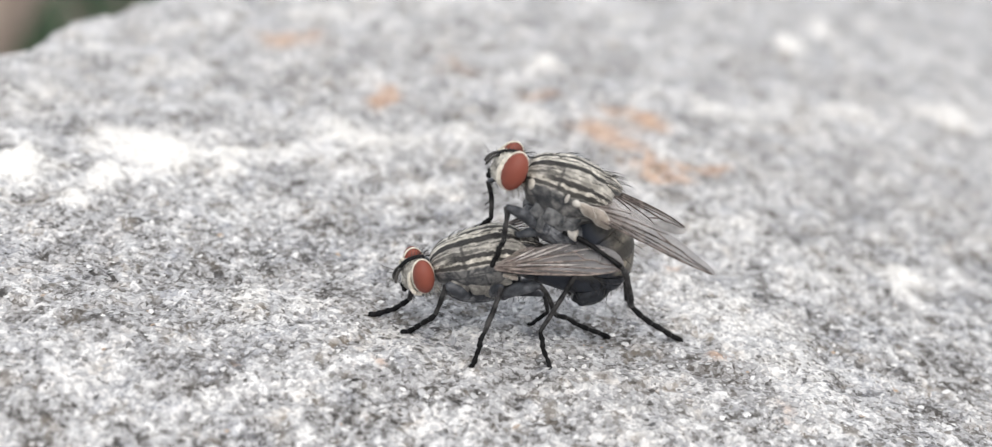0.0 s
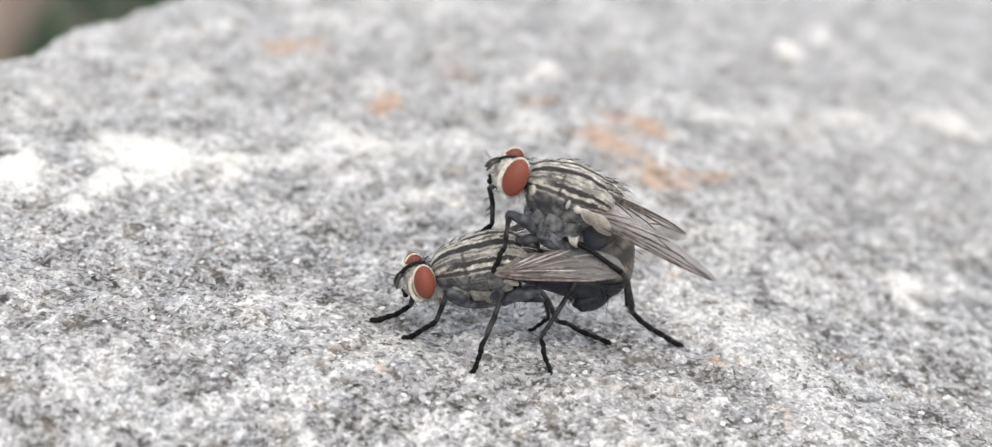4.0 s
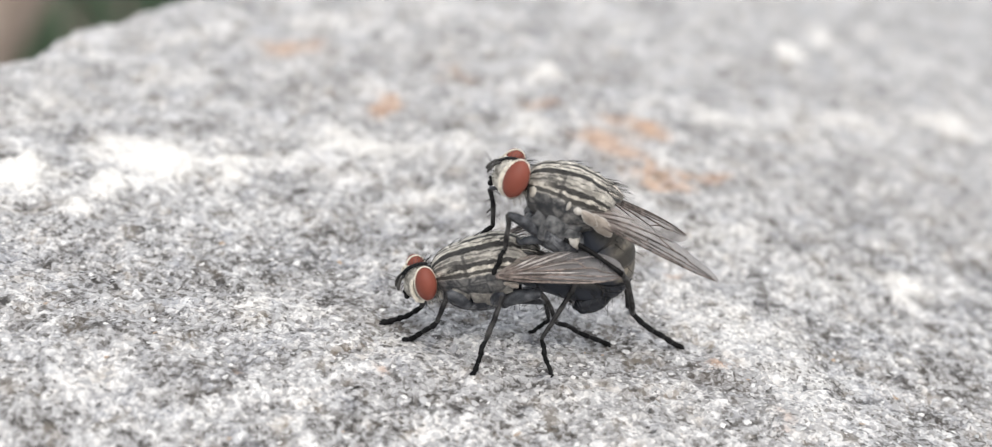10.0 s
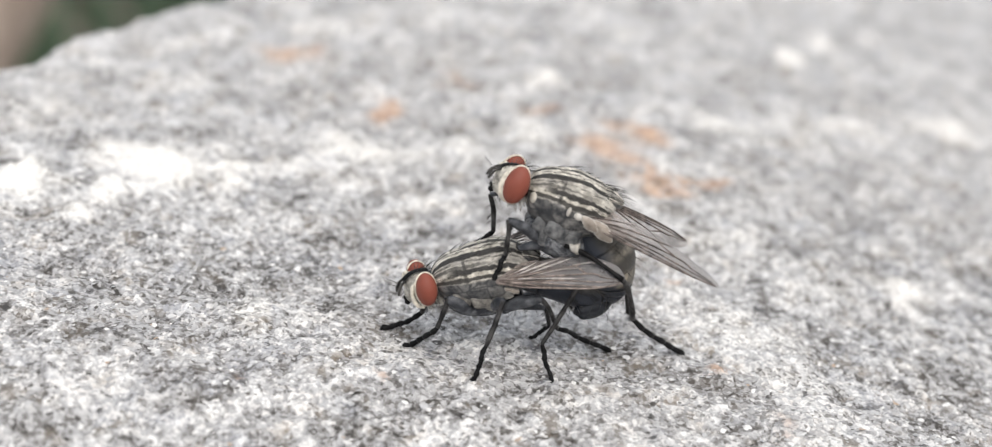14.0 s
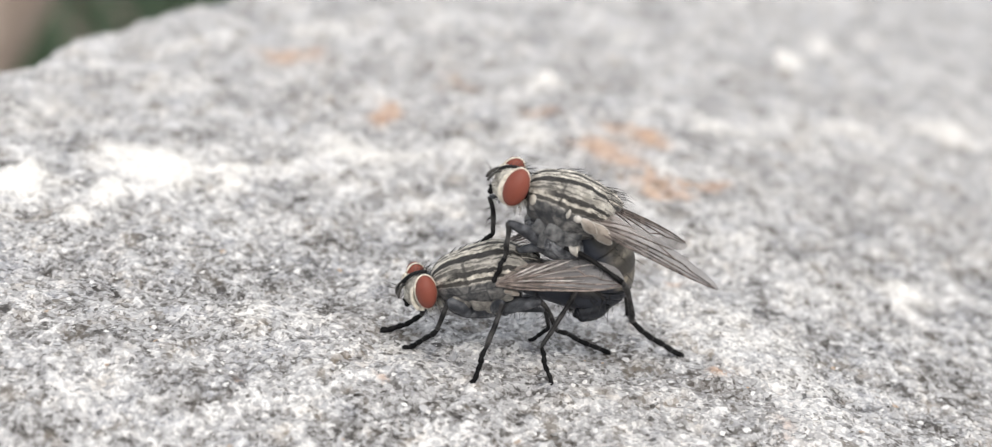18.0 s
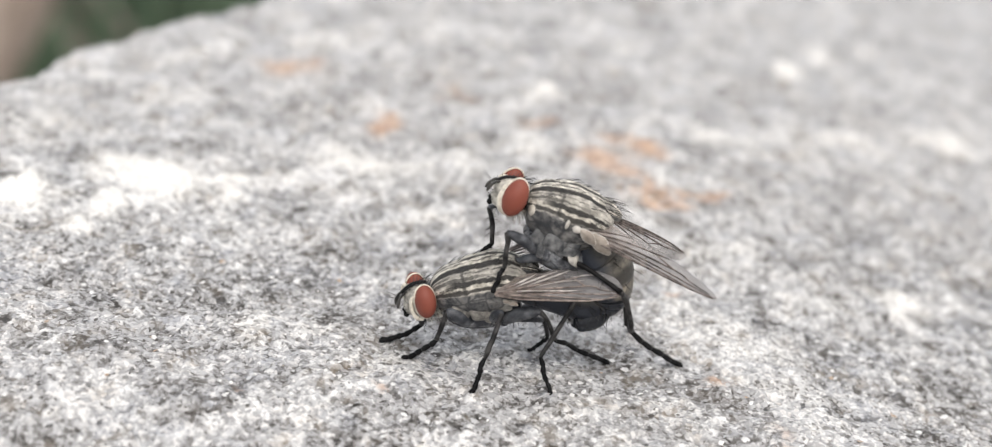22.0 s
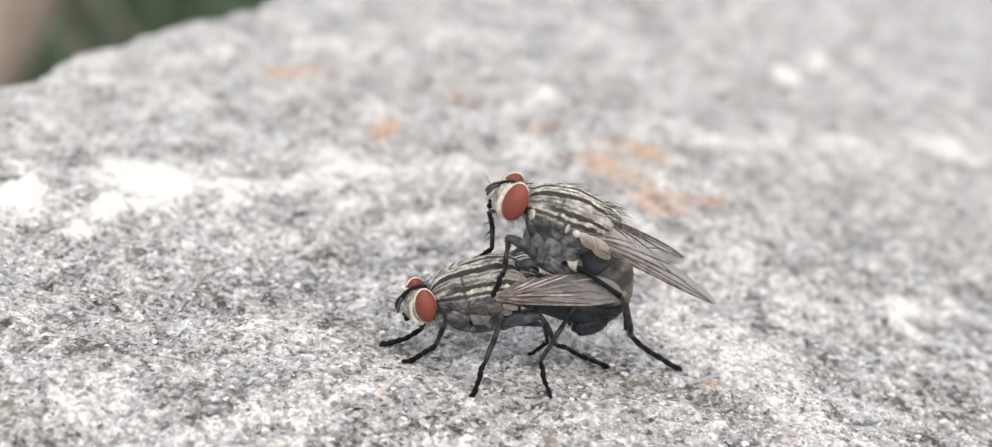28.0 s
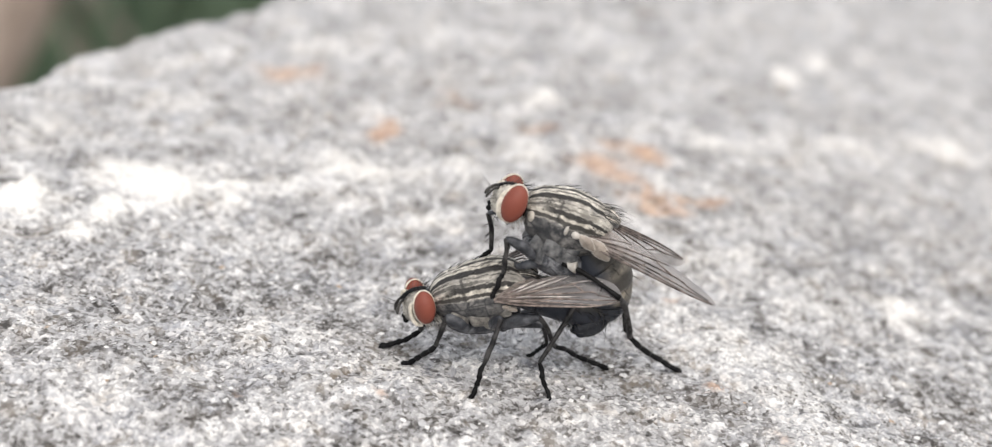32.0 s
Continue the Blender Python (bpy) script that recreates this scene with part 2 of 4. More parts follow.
def tessellated_material():
    """Abdomen: shifting grey and black squares, glossy dark below with the side shade painted in."""
    n = Nodes("tessellated_abdomen")
    split = n.add("ShaderNodeSeparateXYZ")
    n.feed(split.inputs[0], n.uv)
    along, around = split.outputs[0], split.outputs[1]
    wobble = n.math("MULTIPLY", n.math("SUBTRACT", n.noise(700, 3, 0.6), 0.5), 0.16)
    bands = n.steps(n.math("SINE", n.math("MULTIPLY", n.math("ADD", along, wobble), 6.28)), -0.8, 0.9)
    blotch = n.steps(n.noise(750, 4, 0.6, 0.5), 0.38, 0.60)
    body = n.mix(n.math("MULTIPLY", bands, blotch), (0.085, 0.080, 0.072), (0.36, 0.325, 0.265))
    body = n.mix(n.steps(n.noise(2600, 4), 0.42, 0.7, (0.0, 0.5)), body, (0.03, 0.03, 0.03))
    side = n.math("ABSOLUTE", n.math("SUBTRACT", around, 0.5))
    # bluish dark from the flanks down, which also paints in the side shade
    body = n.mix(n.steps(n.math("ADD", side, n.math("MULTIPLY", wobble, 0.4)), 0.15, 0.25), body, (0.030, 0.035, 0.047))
    n.bump(n.noise(3500, 3), 0.00005, 0.7)
    return n.set(Base_Color=body, Roughness=0.40, Specular_IOR_Level=0.28)


def eye_material():
    n = Nodes("compound_eye")
    facets = n.cells(26000)
    body = n.mix(n.noise(1100, 3), (0.165, 0.040, 0.027), (0.265, 0.076, 0.050))
    n.bump(facets, 0.00001, 0.6)
    return n.set(Base_Color=body, Roughness=0.5, Specular_IOR_Level=0.35)


def membrane_material(name, inner, outer_part):
    """Wing skin: brownish at the root, grey and clearer towards the tip, with fine lengthwise wrinkles."""
    n = Nodes(name)
    split = n.add("ShaderNodeSeparateXYZ")
    n.feed(split.inputs[0], n.uv)
    along, chord = split.outputs[0], split.outputs[1]
    strip = n.add("ShaderNodeCombineXYZ", X=n.math("MULTIPLY", along, 3.0), Y=n.math("MULTIPLY", chord, 26.0))
    streak = n.noise(1.0, 3, 0.6, 0.3, strip.outputs[0])
    root = n.mix(streak, (0.13, 0.106, 0.096), (0.40, 0.345, 0.315))
    outer = n.mix(n.math("ADD", n.math("MULTIPLY", streak, 0.6), n.math("MULTIPLY", n.noise(700, 3), 0.4)), (0.12, 0.117, 0.121), (0.37, 0.36, 0.365))
    smoke = n.mix(n.steps(along, 0.1, 0.6), root, outer)
    n.bump(n.math("ADD", streak, n.math("MULTIPLY", n.noise(1500, 3), 0.4)), 0.00009, 0.8)
    n.set(Base_Color=smoke, Roughness=0.30, Specular_IOR_Level=0.6)
    clear = n.add("ShaderNodeBsdfTransparent", Color=(0.95, 0.93, 0.91, 1.0))
    blend = n.add("ShaderNodeMixShader")
    thin = n.math("MULTIPLY", n.steps(chord, 0.30, 0.55, (0.0, 0.30)), n.steps(along, 0.75, 0.45))
    haze = n.math("SUBTRACT", n.steps(along, 0.0, 0.8, (inner, outer_part)), n.math("ADD", thin, n.math("MULTIPLY", n.math("SUBTRACT", n.noise(500, 3), 0.5), 0.3)))
    n.feed(blend.inputs[0], haze)
    n.feed(blend.inputs[1], clear.outputs[0])
    n.feed(blend.inputs[2], n.shader.outputs[0])
    n.feed(n.out.inputs["Surface"], blend.outputs[0])
    return n.material


STONE = stone_material()
GRAIN = grain_material()
THORAX, ABDOMEN, EYE = striped_material(), tessellated_material(), eye_material()
BREAST = plated_material()
MEMBRANE = membrane_material("wing_membrane", 0.88, 0.74)
FAR_MEMBRANE = membrane_material("clear_wing_membrane", 0.62, 0.42)
VEIN = plain("wing_vein", (0.035, 0.028, 0.025), (0.20, 0.165, 0.15), 2500, 0.5)
VEIN_PALE = plain("pale_wing_vein", (0.09, 0.07, 0.062), (0.36, 0.30, 0.27), 1800, 0.45)
# near-white colour that stands in for reflections off the wing's folds
FOLD_GLINT = plain("wing_fold_glint", (0.24, 0.22, 0.21), (0.66, 0.62, 0.60), 1300, 0.3)
SILVER = plain("silvery_dust", (0.20, 0.19, 0.17), (0.62, 0.60, 0.535), 2300, 0.6, 0.00003)
RIM = plain("pale_eye_rim", (0.50, 0.47, 0.40), (0.80, 0.755, 0.66), 3000, 0.6)
BEARD = plain("pale_beard", (0.30, 0.285, 0.26), (0.56, 0.54, 0.49), 3000, 0.6)
BLACK = plain("black_chitin", (0.004, 0.004, 0.0045), (0.014, 0.014, 0.015), 2600, 0.45, 0.00003, specular=0.12)
GLOSS = plain("glossy_chitin", (0.006, 0.008, 0.012), (0.024, 0.027, 0.034), 1900, 0.22, 0.00004, specular=0.32)
LEG = plain("leg_chitin", (0.014, 0.014, 0.015), (0.075, 0.073, 0.073), 1800, 0.5, 0.00003, specular=0.16)
FEELER = plain("feeler_chitin", (0.012, 0.012, 0.012), (0.075, 0.072, 0.068), 2500, 0.55)
THORAX_SIDE = plain("slate_dust", (0.03, 0.034, 0.04), (0.23, 0.235, 0.238), 1500, 0.45, 0.00004)
CALLUS = plain("beige_dust", (0.24, 0.228, 0.20), (0.58, 0.555, 0.49), 2300, 0.55, 0.00005)
FLANK = plain("tan_dust", (0.075, 0.072, 0.068), (0.38, 0.365, 0.33), 1500, 0.5, 0.00005)
THIGH = plain("dusted_thigh", (0.024, 0.027, 0.034), (0.125, 0.133, 0.147), 1500, 0.5, 0.00003)
HAIR = plain("bristle", (0.008, 0.008, 0.008), (0.03, 0.028, 0.025), 900, 0.4)
SCALE = plain("calypter", (0.26, 0.225, 0.195), (0.46, 0.41, 0.355), 1500, 0.5, 0.00003)
IVORY = plain("ivory_halter", (0.42, 0.40, 0.36), (0.62, 0.6, 0.56), 1500, 0.5)
BARK = plain("dry_bark", (0.27, 0.217, 0.18), (0.49, 0.41, 0.35), 60, 0.85, 0.001)
SOIL = plain("bare_soil", (0.14, 0.115, 0.095), (0.26, 0.215, 0.18), 9, 0.9, 0.01)
LEAF = plain("leaf_green", (0.075, 0.12, 0.075), (0.15, 0.21, 0.135), 30, 0.6)


# ---- mesh helpers ----
def link(name, bm, material, smooth=True):
    mesh = bpy.data.meshes.new(name)
    bm.to_mesh(mesh)
    bm.free()
    mesh.materials.append(material)
    if smooth:
        mesh.polygons.foreach_set("use_smooth", [True] * len(mesh.polygons))
    return new(name, mesh)


def part(name, bm, material, parent, label=""):
    """One mesh object under a thing or under a part."""
    ob = link(name, bm, material)
    ob.parent = parent
    return tagged(ob, label)


def curve(points, count):
    """Catmull-Rom through rows of numbers, resampled evenly in parameter."""
    p = np.array(points, float)
    p = np.vstack([2 * p[0] - p[1], p, 2 * p[-1] - p[-2]])
    out = []
    for s in np.linspace(0, len(p) - 3 - 1e-9, count):
        i, u = int(s), s - int(s)
        a, b, c, d = p[i:i + 4]
        out.append(0.5 * (2 * b + (c - a) * u + (2 * a - 5 * b + 4 * c - d) * u * u + (3 * b - a - 3 * c + d) * u ** 3))
    return np.array(out)


def sweep(bm, rows, count=18, seg=20, upright=(0, 0, 1), lumps=0.0):
    """Skin over rows of (x, y, z, half height, half width), in millimetres, with closed ends and a UV of (along, around);
    around is 0.5 along the back."""
    uv = bm.loops.layers.uv.verify()
    rows = curve(rows, count)
    centres = rows[:, :3]
    rings = []
    for i, row in enumerate(rows):
        ahead = Vector(centres[min(i + 1, count - 1)] - centres[max(i - 1, 0)]).normalized()
        side = ahead.cross(Vector(upright)).normalized()
        top = side.cross(ahead)
        ring = []
        for k in range(seg):
            a = 2 * math.pi * (k / seg) - math.pi
            swell = 1 + lumps * noise.noise(Vector(row[:3]) * 1.7 + Vector((math.cos(a), math.sin(a), 0)) * 1.3)
            spot = Vector(row[:3]) + swell * (top * math.cos(a) * max(row[3], 0.01) + side * math.sin(a) * max(row[4], 0.01))
            ring.append(bm.verts.new(spot * MM))
        rings.append(ring)
    for i in range(count - 1):
        for k in range(seg):
            j = (k + 1) % seg
            face = bm.faces.new((rings[i][k], rings[i][j], rings[i + 1][j], rings[i + 1][k]))
            for loop, (u, v) in zip(face.loops, ((i, k), (i, k + 1), (i + 1, k + 1), (i + 1, k))):
                loop[uv].uv = (u / (count - 1), v / seg)
    for ring in (rings[0], list(reversed(rings[-1]))):
        face = bm.faces.new(list(reversed(ring)))
        for loop in face.loops:
            loop[uv].uv = (0.0 if ring is rings[0] else 1.0, 0.5)
    return bm


def tube(bm, points, radii, seg=7, count=0, lumps=0.0):
    """A round limb through points in millimetres with its radii."""
    rows = [(*p, r, r) for p, r in zip(points, radii)]
    up = (0, 1, 0.2)
    return sweep(bm, rows, count or 3 * len(rows), seg, up, lumps)


def ball(bm, centre, axes, turn=None, rings=14, seg=20):
    m = Matrix.Translation(Vector(centre) * MM) @ (turn or Matrix()) @ Matrix.Diagonal((*[a * MM for a in axes], 1))
    bmesh.ops.create_uvsphere(bm, u_segments=seg, v_segments=rings, radius=1.0, matrix=m)
    return bm


def hair(bm, base, way, length, thick=0.022, sag=0.25):
    """One tapering, slightly bent bristle: three sides, two joints."""
    base, way = Vector(base), Vector(way).normalized()
    side = way.orthogonal().normalized()
    other = way.cross(side)
    rows = []
    for u, r in ((0.0, 1.0), (0.55, 0.6)):
        c = base + way * length * u + Vector((0, 0, -1)) * sag * length * u * u
        rows.append([bm.verts.new((c + (side * math.cos(a) + other * math.sin(a)) * thick * r) * MM) for a in (0, 2.1, 4.2)])
    tip = bm.verts.new((base + way * length + Vector((0, 0, -1)) * sag * length) * MM)
    for k in range(3):
        j = (k + 1) % 3
        bm.faces.new((rows[0][k], rows[0][j], rows[1][j], rows[1][k]))
        bm.faces.new((rows[1][k], rows[1][j], tip))


def hairs_on(bm, rows, count, arc, length, back, seed, thick=0.022):
    """Bristles over the back of a swept body, leaning towards its tail."""
    pick = np.random.default_rng(seed)
    fine = curve(rows, 40)
    for _ in range(count):
        i = int(pick.uniform(3, 36))
        row = fine[i]
        ahead = Vector(fine[i + 1][:3] - fine[i - 1][:3]).normalized()
        side = ahead.cross(Vector((0, 0, 1))).normalized()
        top = side.cross(ahead)
        a = pick.uniform(-arc, arc)
        out = top * math.cos(a) * row[3] + side * math.sin(a) * row[4]
        hair(bm, Vector(row[:3]) + out * 0.98, out.normalized() + ahead * back, length * pick.uniform(0.6, 1.25), thick)


# ---- the boulder ----
SLOPE = 0.12


def spaced(low, high, fine_low, fine_high, step, growth):
    """Positions that are evenly fine in the middle and grow coarser outwards."""
    middle = list(np.arange(fine_low, fine_high, step))
    right, s = [middle[-1]], step
    while right[-1] < high:
        s *= growth
        right.append(right[-1] + s)
    left, s = [middle[0]], step
    while left[-1] > low:
        s *= growth
        left.append(left[-1] - s)
    return np.array(left[:0:-1] + middle + right[1:])


def lattice(x, y, cell, seed):
    """Smooth value noise on a plane, from -1 to 1."""
    table = np.random.default_rng(seed).uniform(-1, 1, (256, 256))
    u, v = x / cell + 1000.0, y / cell + 1000.0
    i, j = np.floor(u).astype(int), np.floor(v).astype(int)
    fu, fv = u - i, v - j
    fu, fv = fu * fu * (3 - 2 * fu), fv * fv * (3 - 2 * fv)
    at = lambda a, b: table[a % 256, b % 256]
    return (at(i, j) * (1 - fu) + at(i + 1, j) * fu) * (1 - fv) + (at(i, j + 1) * (1 - fu) + at(i + 1, j + 1) * fu) * fv


RIM_X = (-60, -29.2, -26.8, -26.2, -23.2, -20.0, -16.4, -15.0, -8.3, 0, 14, 40, 90)
RIM_Y = (-60, 12.2, 15.4, 19.4, 23.8, 29.2, 33.6, 36.5, 42.2, 54, 75, 110, 150)


def plates(x, y, cell, seed):
    """Flat flakes with ragged borders: each flake's own level and lean, from -1 to 1, at each place."""
    pick = np.random.default_rng(seed)
    spot_x, spot_y, level, lean_x, lean_y = pick.uniform(-1, 1, (5, 256, 256))
    x = x + 0.24 * cell * lattice(x, y, cell * 0.5, seed + 1)
    y = y + 0.24 * cell * lattice(x, y, cell * 0.5, seed + 2)
    u, v = x / cell + 1000.0, y / cell + 1000.0
    i, j = np.floor(u).astype(int), np.floor(v).astype(int)
    best, out = np.full(len(x), 9.0), np.zeros(len(x))
    for di in (-1, 0, 1):
        for dj in (-1, 0, 1):
            a, b = (i + di) % 256, (j + dj) % 256
            du, dv = u - (i + di + 0.5 + 0.45 * spot_x[a, b]), v - (j + dj + 0.5 + 0.45 * spot_y[a, b])
            d = du * du + dv * dv
            nearer = d < best
            best = np.where(nearer, d, best)
            out = np.where(nearer, level[a, b] + 0.8 * (du * lean_x[a, b] + dv * lean_y[a, b]), out)
    return out


def boulder_height(x, y):
    """Height of the weathered top in millimetres at x, y in millimetres, without its flakes."""
    z = -SLOPE * np.clip(x, -60, 60) - 0.16 * np.clip(x - 9, 0, 90) ** 2 / (np.clip(x - 9, 0, 90) + 12)
    z = z + 0.55 * lattice(x, y, 11, 1) * np.clip((np.hypot(x, y + 13) - 8) / 10, 0, 1)
    rough = 0.16 * lattice(x, y, 2.3, 2) + 0.10 * lattice(x, y, 1.0, 3) + 0.06 * lattice(x, y, 0.5, 4)
    # the stone bends down towards the viewer
    near = np.clip(-15.5 - y, 0, None)
    z = z - np.where(near < 12, 0.026 * near ** 2, 3.744 + 0.624 * (near - 12))
    far = np.clip((y - 0) / 12, 0, 1)
    z = z + rough * (1 + 0.8 * far)
    # the broken shoulder at the far left
    s = 0.6 * (y - np.interp(x, RIM_X, RIM_Y)) + 0.9 + 0.35 * lattice(x, y, 5, 6) + 0.25 * lattice(x, y, 2, 7)
    s = np.clip(s, 0, None)
    z = z - np.where(s < 6, s * s / 6, 6 + (s - 6) * 2.0)
    # the stone's outer flanks
    r = np.hypot(x / 1.25, y + 30) - 150
    r = np.clip(r, 0, None)
    return np.clip(z - r * r / 90, -420, None)


VEIN_SPOTS = ((-23.8, -1.7, 1.23, 1.73, 1.40), (-24.5, -1.9, 0.81, 1.65, 1.20), (-19.4, -1.6, 0.83, 1.28, 1.10),
              (-17.7, 2.5, 2.00, 2.10, 1.35), (-19.6, 3.4, 1.68, 1.57, 0.80), (-14.3, 3.0, 1.26, 1.56, 0.90),
              (-13.8, 1.3, 0.85, 1.03, 0.80), (-20.6, -4.0, 0.94, 0.95, 0.80), (-21.8, -1.4, 1.29, 1.12, 0.35),
              (-11.3, 4.4, 2.02, 0.87, 0.45), (-7.8, 7.0, 2.41, 1.61, 0.75), (-5.0, 7.8, 1.39, 1.35, 0.60),
              (-1.9, 8.7, 1.40, 1.23, 0.55), (1.9, 12.1, 1.52, 1.88, 0.60), (-18.9, 22.2, 1.35, 1.14, 0.55),
              (20.3, 34.0, 0.97, 1.73, 0.90), (23.7, 40.0, 1.30, 2.42, 0.60), (21.2, 0.4, 1.42, 1.97, 0.75),
              (-23.5, 16.8, 0.99, 1.09, 0.50),)
PALE_SPOTS = ((13.3, 19.3, 1.56, 1.32, 0.70), (15.6, 18.3, 1.01, 1.51, 0.65), (18.4, 20.1, 2.38, 1.34, 0.50),
              (22.7, 22.0, 2.84, 1.37, 0.50), (30.0, 27.6, 1.99, 1.64, 0.70), (8.7, 33.3, 1.13, 1.69, 0.60),
              (2.9, 22.0, 1.02, 1.11, 0.70), (-18.9, 15.1, 1.20, 1.75, 0.45), (-10.5, 27.4, 2.47, 1.71, 0.50),
              (-5.7, 32.0, 4.68, 2.77, 0.30), (11.0, -8.4, 2.41, 2.75, 0.36), (12.8, -9.8, 1.49, 1.48, 0.45),
              (13.3, -12.5, 1.74, 0.98, 0.38), (14.7, -13.7, 0.86, 0.72, 0.50), (-11.3, -11.8, 1.31, 1.75, 0.50),
              (-8.0, -13.1, 1.41, 0.61, 0.40), (-11.8, -19.7, 1.58, 0.80, 0.15), (2.3, -17.2, 1.40, 0.86, 0.30),
              (19.5, -10.2, 0.76, 0.91, 0.50),)
CREAM_SPOTS = ((-1.5, -13.3, 0.84, 0.50, 0.50), (8.6, -5.3, 0.99, 0.96, 0.50), (-3.1, 1.4, 1.96, 0.96, 0.40),
               (11.5, 1.5, 2.99, 1.98, 0.42), (-15.1, -20.2, 1.58, 0.75, 0.12), (-4.0, -14.5, 1.11, 0.86, 0.35),
               (6.0, -18.9, 1.60, 0.69, 0.22), (9.3, 10.2, 0.39, 1.67, 0.70), (-5.9, -19.4, 1.31, 0.53, 0.15),
               (-25.4, 9.1, 2.87, 2.80, 0.40), (10.6, -18.5, 1.35, 0.53, 0.20), (16.8, -1.1, 2.30, 1.71, 0.40),)
RUST_SPOTS = ((-12.8, 21.9, 1.34, 1.33, 0.80), (-11.6, 23.1, 0.79, 0.83, 0.60), (-6.2, 14.0, 0.88, 1.53, 1.00),
              (-3.2, 17.8, 0.45, 0.70, 0.30), (-2.0, 19.7, 0.85, 0.80, 0.50), (2.9, 16.8, 1.13, 1.08, 0.60),
              (6.2, 11.8, 1.23, 1.69, 0.95), (8.8, 14.1, 1.04, 1.32, 1.00), (7.7, 15.3, 1.35, 0.87, 0.70),
              (7.2, 10.2, 1.50, 1.85, 0.60), (9.3, 7.3, 0.91, 0.76, 1.10), (10.3, 7.2, 0.91, 0.54, 0.75),
              (8.6, 8.6, 0.78, 0.99, 0.70), (11.6, 8.5, 1.49, 0.49, 0.75), (9.9, -13.2, 0.63, 0.67, 0.70),
              (-5.0, -17.0, 0.40, 0.34, 0.55), (-10.8, -18.0, 0.43, 0.49, 0.50), (8.6, -5.1, 0.46, 0.54, 0.55),
              (12.3, -17.0, 0.50, 0.59, 0.40),)
DARK_SPOTS = ((-4.6, 23.5, 0.60, 1.35, 0.80), (-2.5, 18.9, 1.15, 0.80, 0.60), (-13.6, -10.1, 0.38, 0.46, 0.90),
              (-8.8, -4.2, 0.77, 0.44, 0.80), (-17.5, -15.1, 0.50, 0.30, 0.80), (-19.8, -20.3, 0.64, 0.42, 0.75),
              (8.6, -14.8, 2.24, 1.48, 0.45), (10.2, -15.4, 1.39, 1.12, 0.45), (7.3, -12.8, 1.14, 0.86, 0.40),
              (15.3, -7.5, 1.04, 0.79, 0.55), (21.4, -4.0, 0.52, 0.93, 0.70), (12.3, -16.8, 0.55, 0.63, 0.60),
              (-7.3, -20.9, 0.78, 0.37, 0.60), (-9.0, 3.5, 0.43, 0.46, 0.80), (-6.5, 3.5, 1.40, 0.49, 0.50),
              (-3.5, 6.2, 1.16, 0.62, 0.60), (-22.0, 4.5, 0.89, 0.71, 0.50), (-21.6, -2.8, 0.48, 0.33, 0.80),
              (9.3, 7.3, 0.91, 0.70, 0.70),)
# grey mottling; the last two broad rows dim the bright near slope by colour
GREY_AND_DIM_SPOTS = ((16.2, 10.6, 2.91, 2.94, 0.34), (22.7, 14.6, 2.11, 4.28, 0.34), (25.7, 10.5, 2.99, 4.86, 0.38),
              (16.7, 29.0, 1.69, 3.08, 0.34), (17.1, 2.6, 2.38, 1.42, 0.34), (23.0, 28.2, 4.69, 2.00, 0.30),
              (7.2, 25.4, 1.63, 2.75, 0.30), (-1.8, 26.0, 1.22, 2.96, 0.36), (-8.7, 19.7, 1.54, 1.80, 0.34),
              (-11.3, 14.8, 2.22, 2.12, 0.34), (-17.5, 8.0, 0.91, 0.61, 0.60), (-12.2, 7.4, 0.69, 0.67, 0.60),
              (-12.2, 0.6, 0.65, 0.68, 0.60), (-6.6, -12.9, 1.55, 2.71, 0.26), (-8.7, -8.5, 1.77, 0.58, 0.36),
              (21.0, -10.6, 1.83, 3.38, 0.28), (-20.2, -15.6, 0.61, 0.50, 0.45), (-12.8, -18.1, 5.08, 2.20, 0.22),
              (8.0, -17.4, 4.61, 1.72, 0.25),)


def spread(x, y, spots, wobble, seed):
    """How much of a stain, vein or dimming of soft, ragged spots (x, y, half length, half depth, weight) lies at each
    place.
    """
    total = np.zeros_like(x)
    dx = wobble * lattice(x, y, 1.9, seed) + 0.5 * wobble * lattice(x, y, 0.8, seed + 1)
    dy = 1.6 * (wobble * lattice(x, y, 1.7, seed + 2) + 0.5 * wobble * lattice(x, y, 0.7, seed + 3))
    for cx, cy, a, b, weight in spots:
        d = np.hypot((x + dx - cx) / a, (y + dy - cy) / b)
        total = np.maximum(total, 1.2 * weight * np.exp(-0.8 * d * d))
    return total


def stone_top(x, y):
    """Height of the top with its flakes, and the tone that each flake has of its own."""
    flakes = plates(x, y, 1.5, 70), plates(x, y, 0.62, 73), plates(x, y, 0.33, 76)
    z = boulder_height(x, y) + 0.085 * flakes[0] + 0.065 * flakes[1] + 0.035 * flakes[2]
    return z, 0.35 * flakes[0] + 0.45 * flakes[1] + 0.4 * flakes[2]


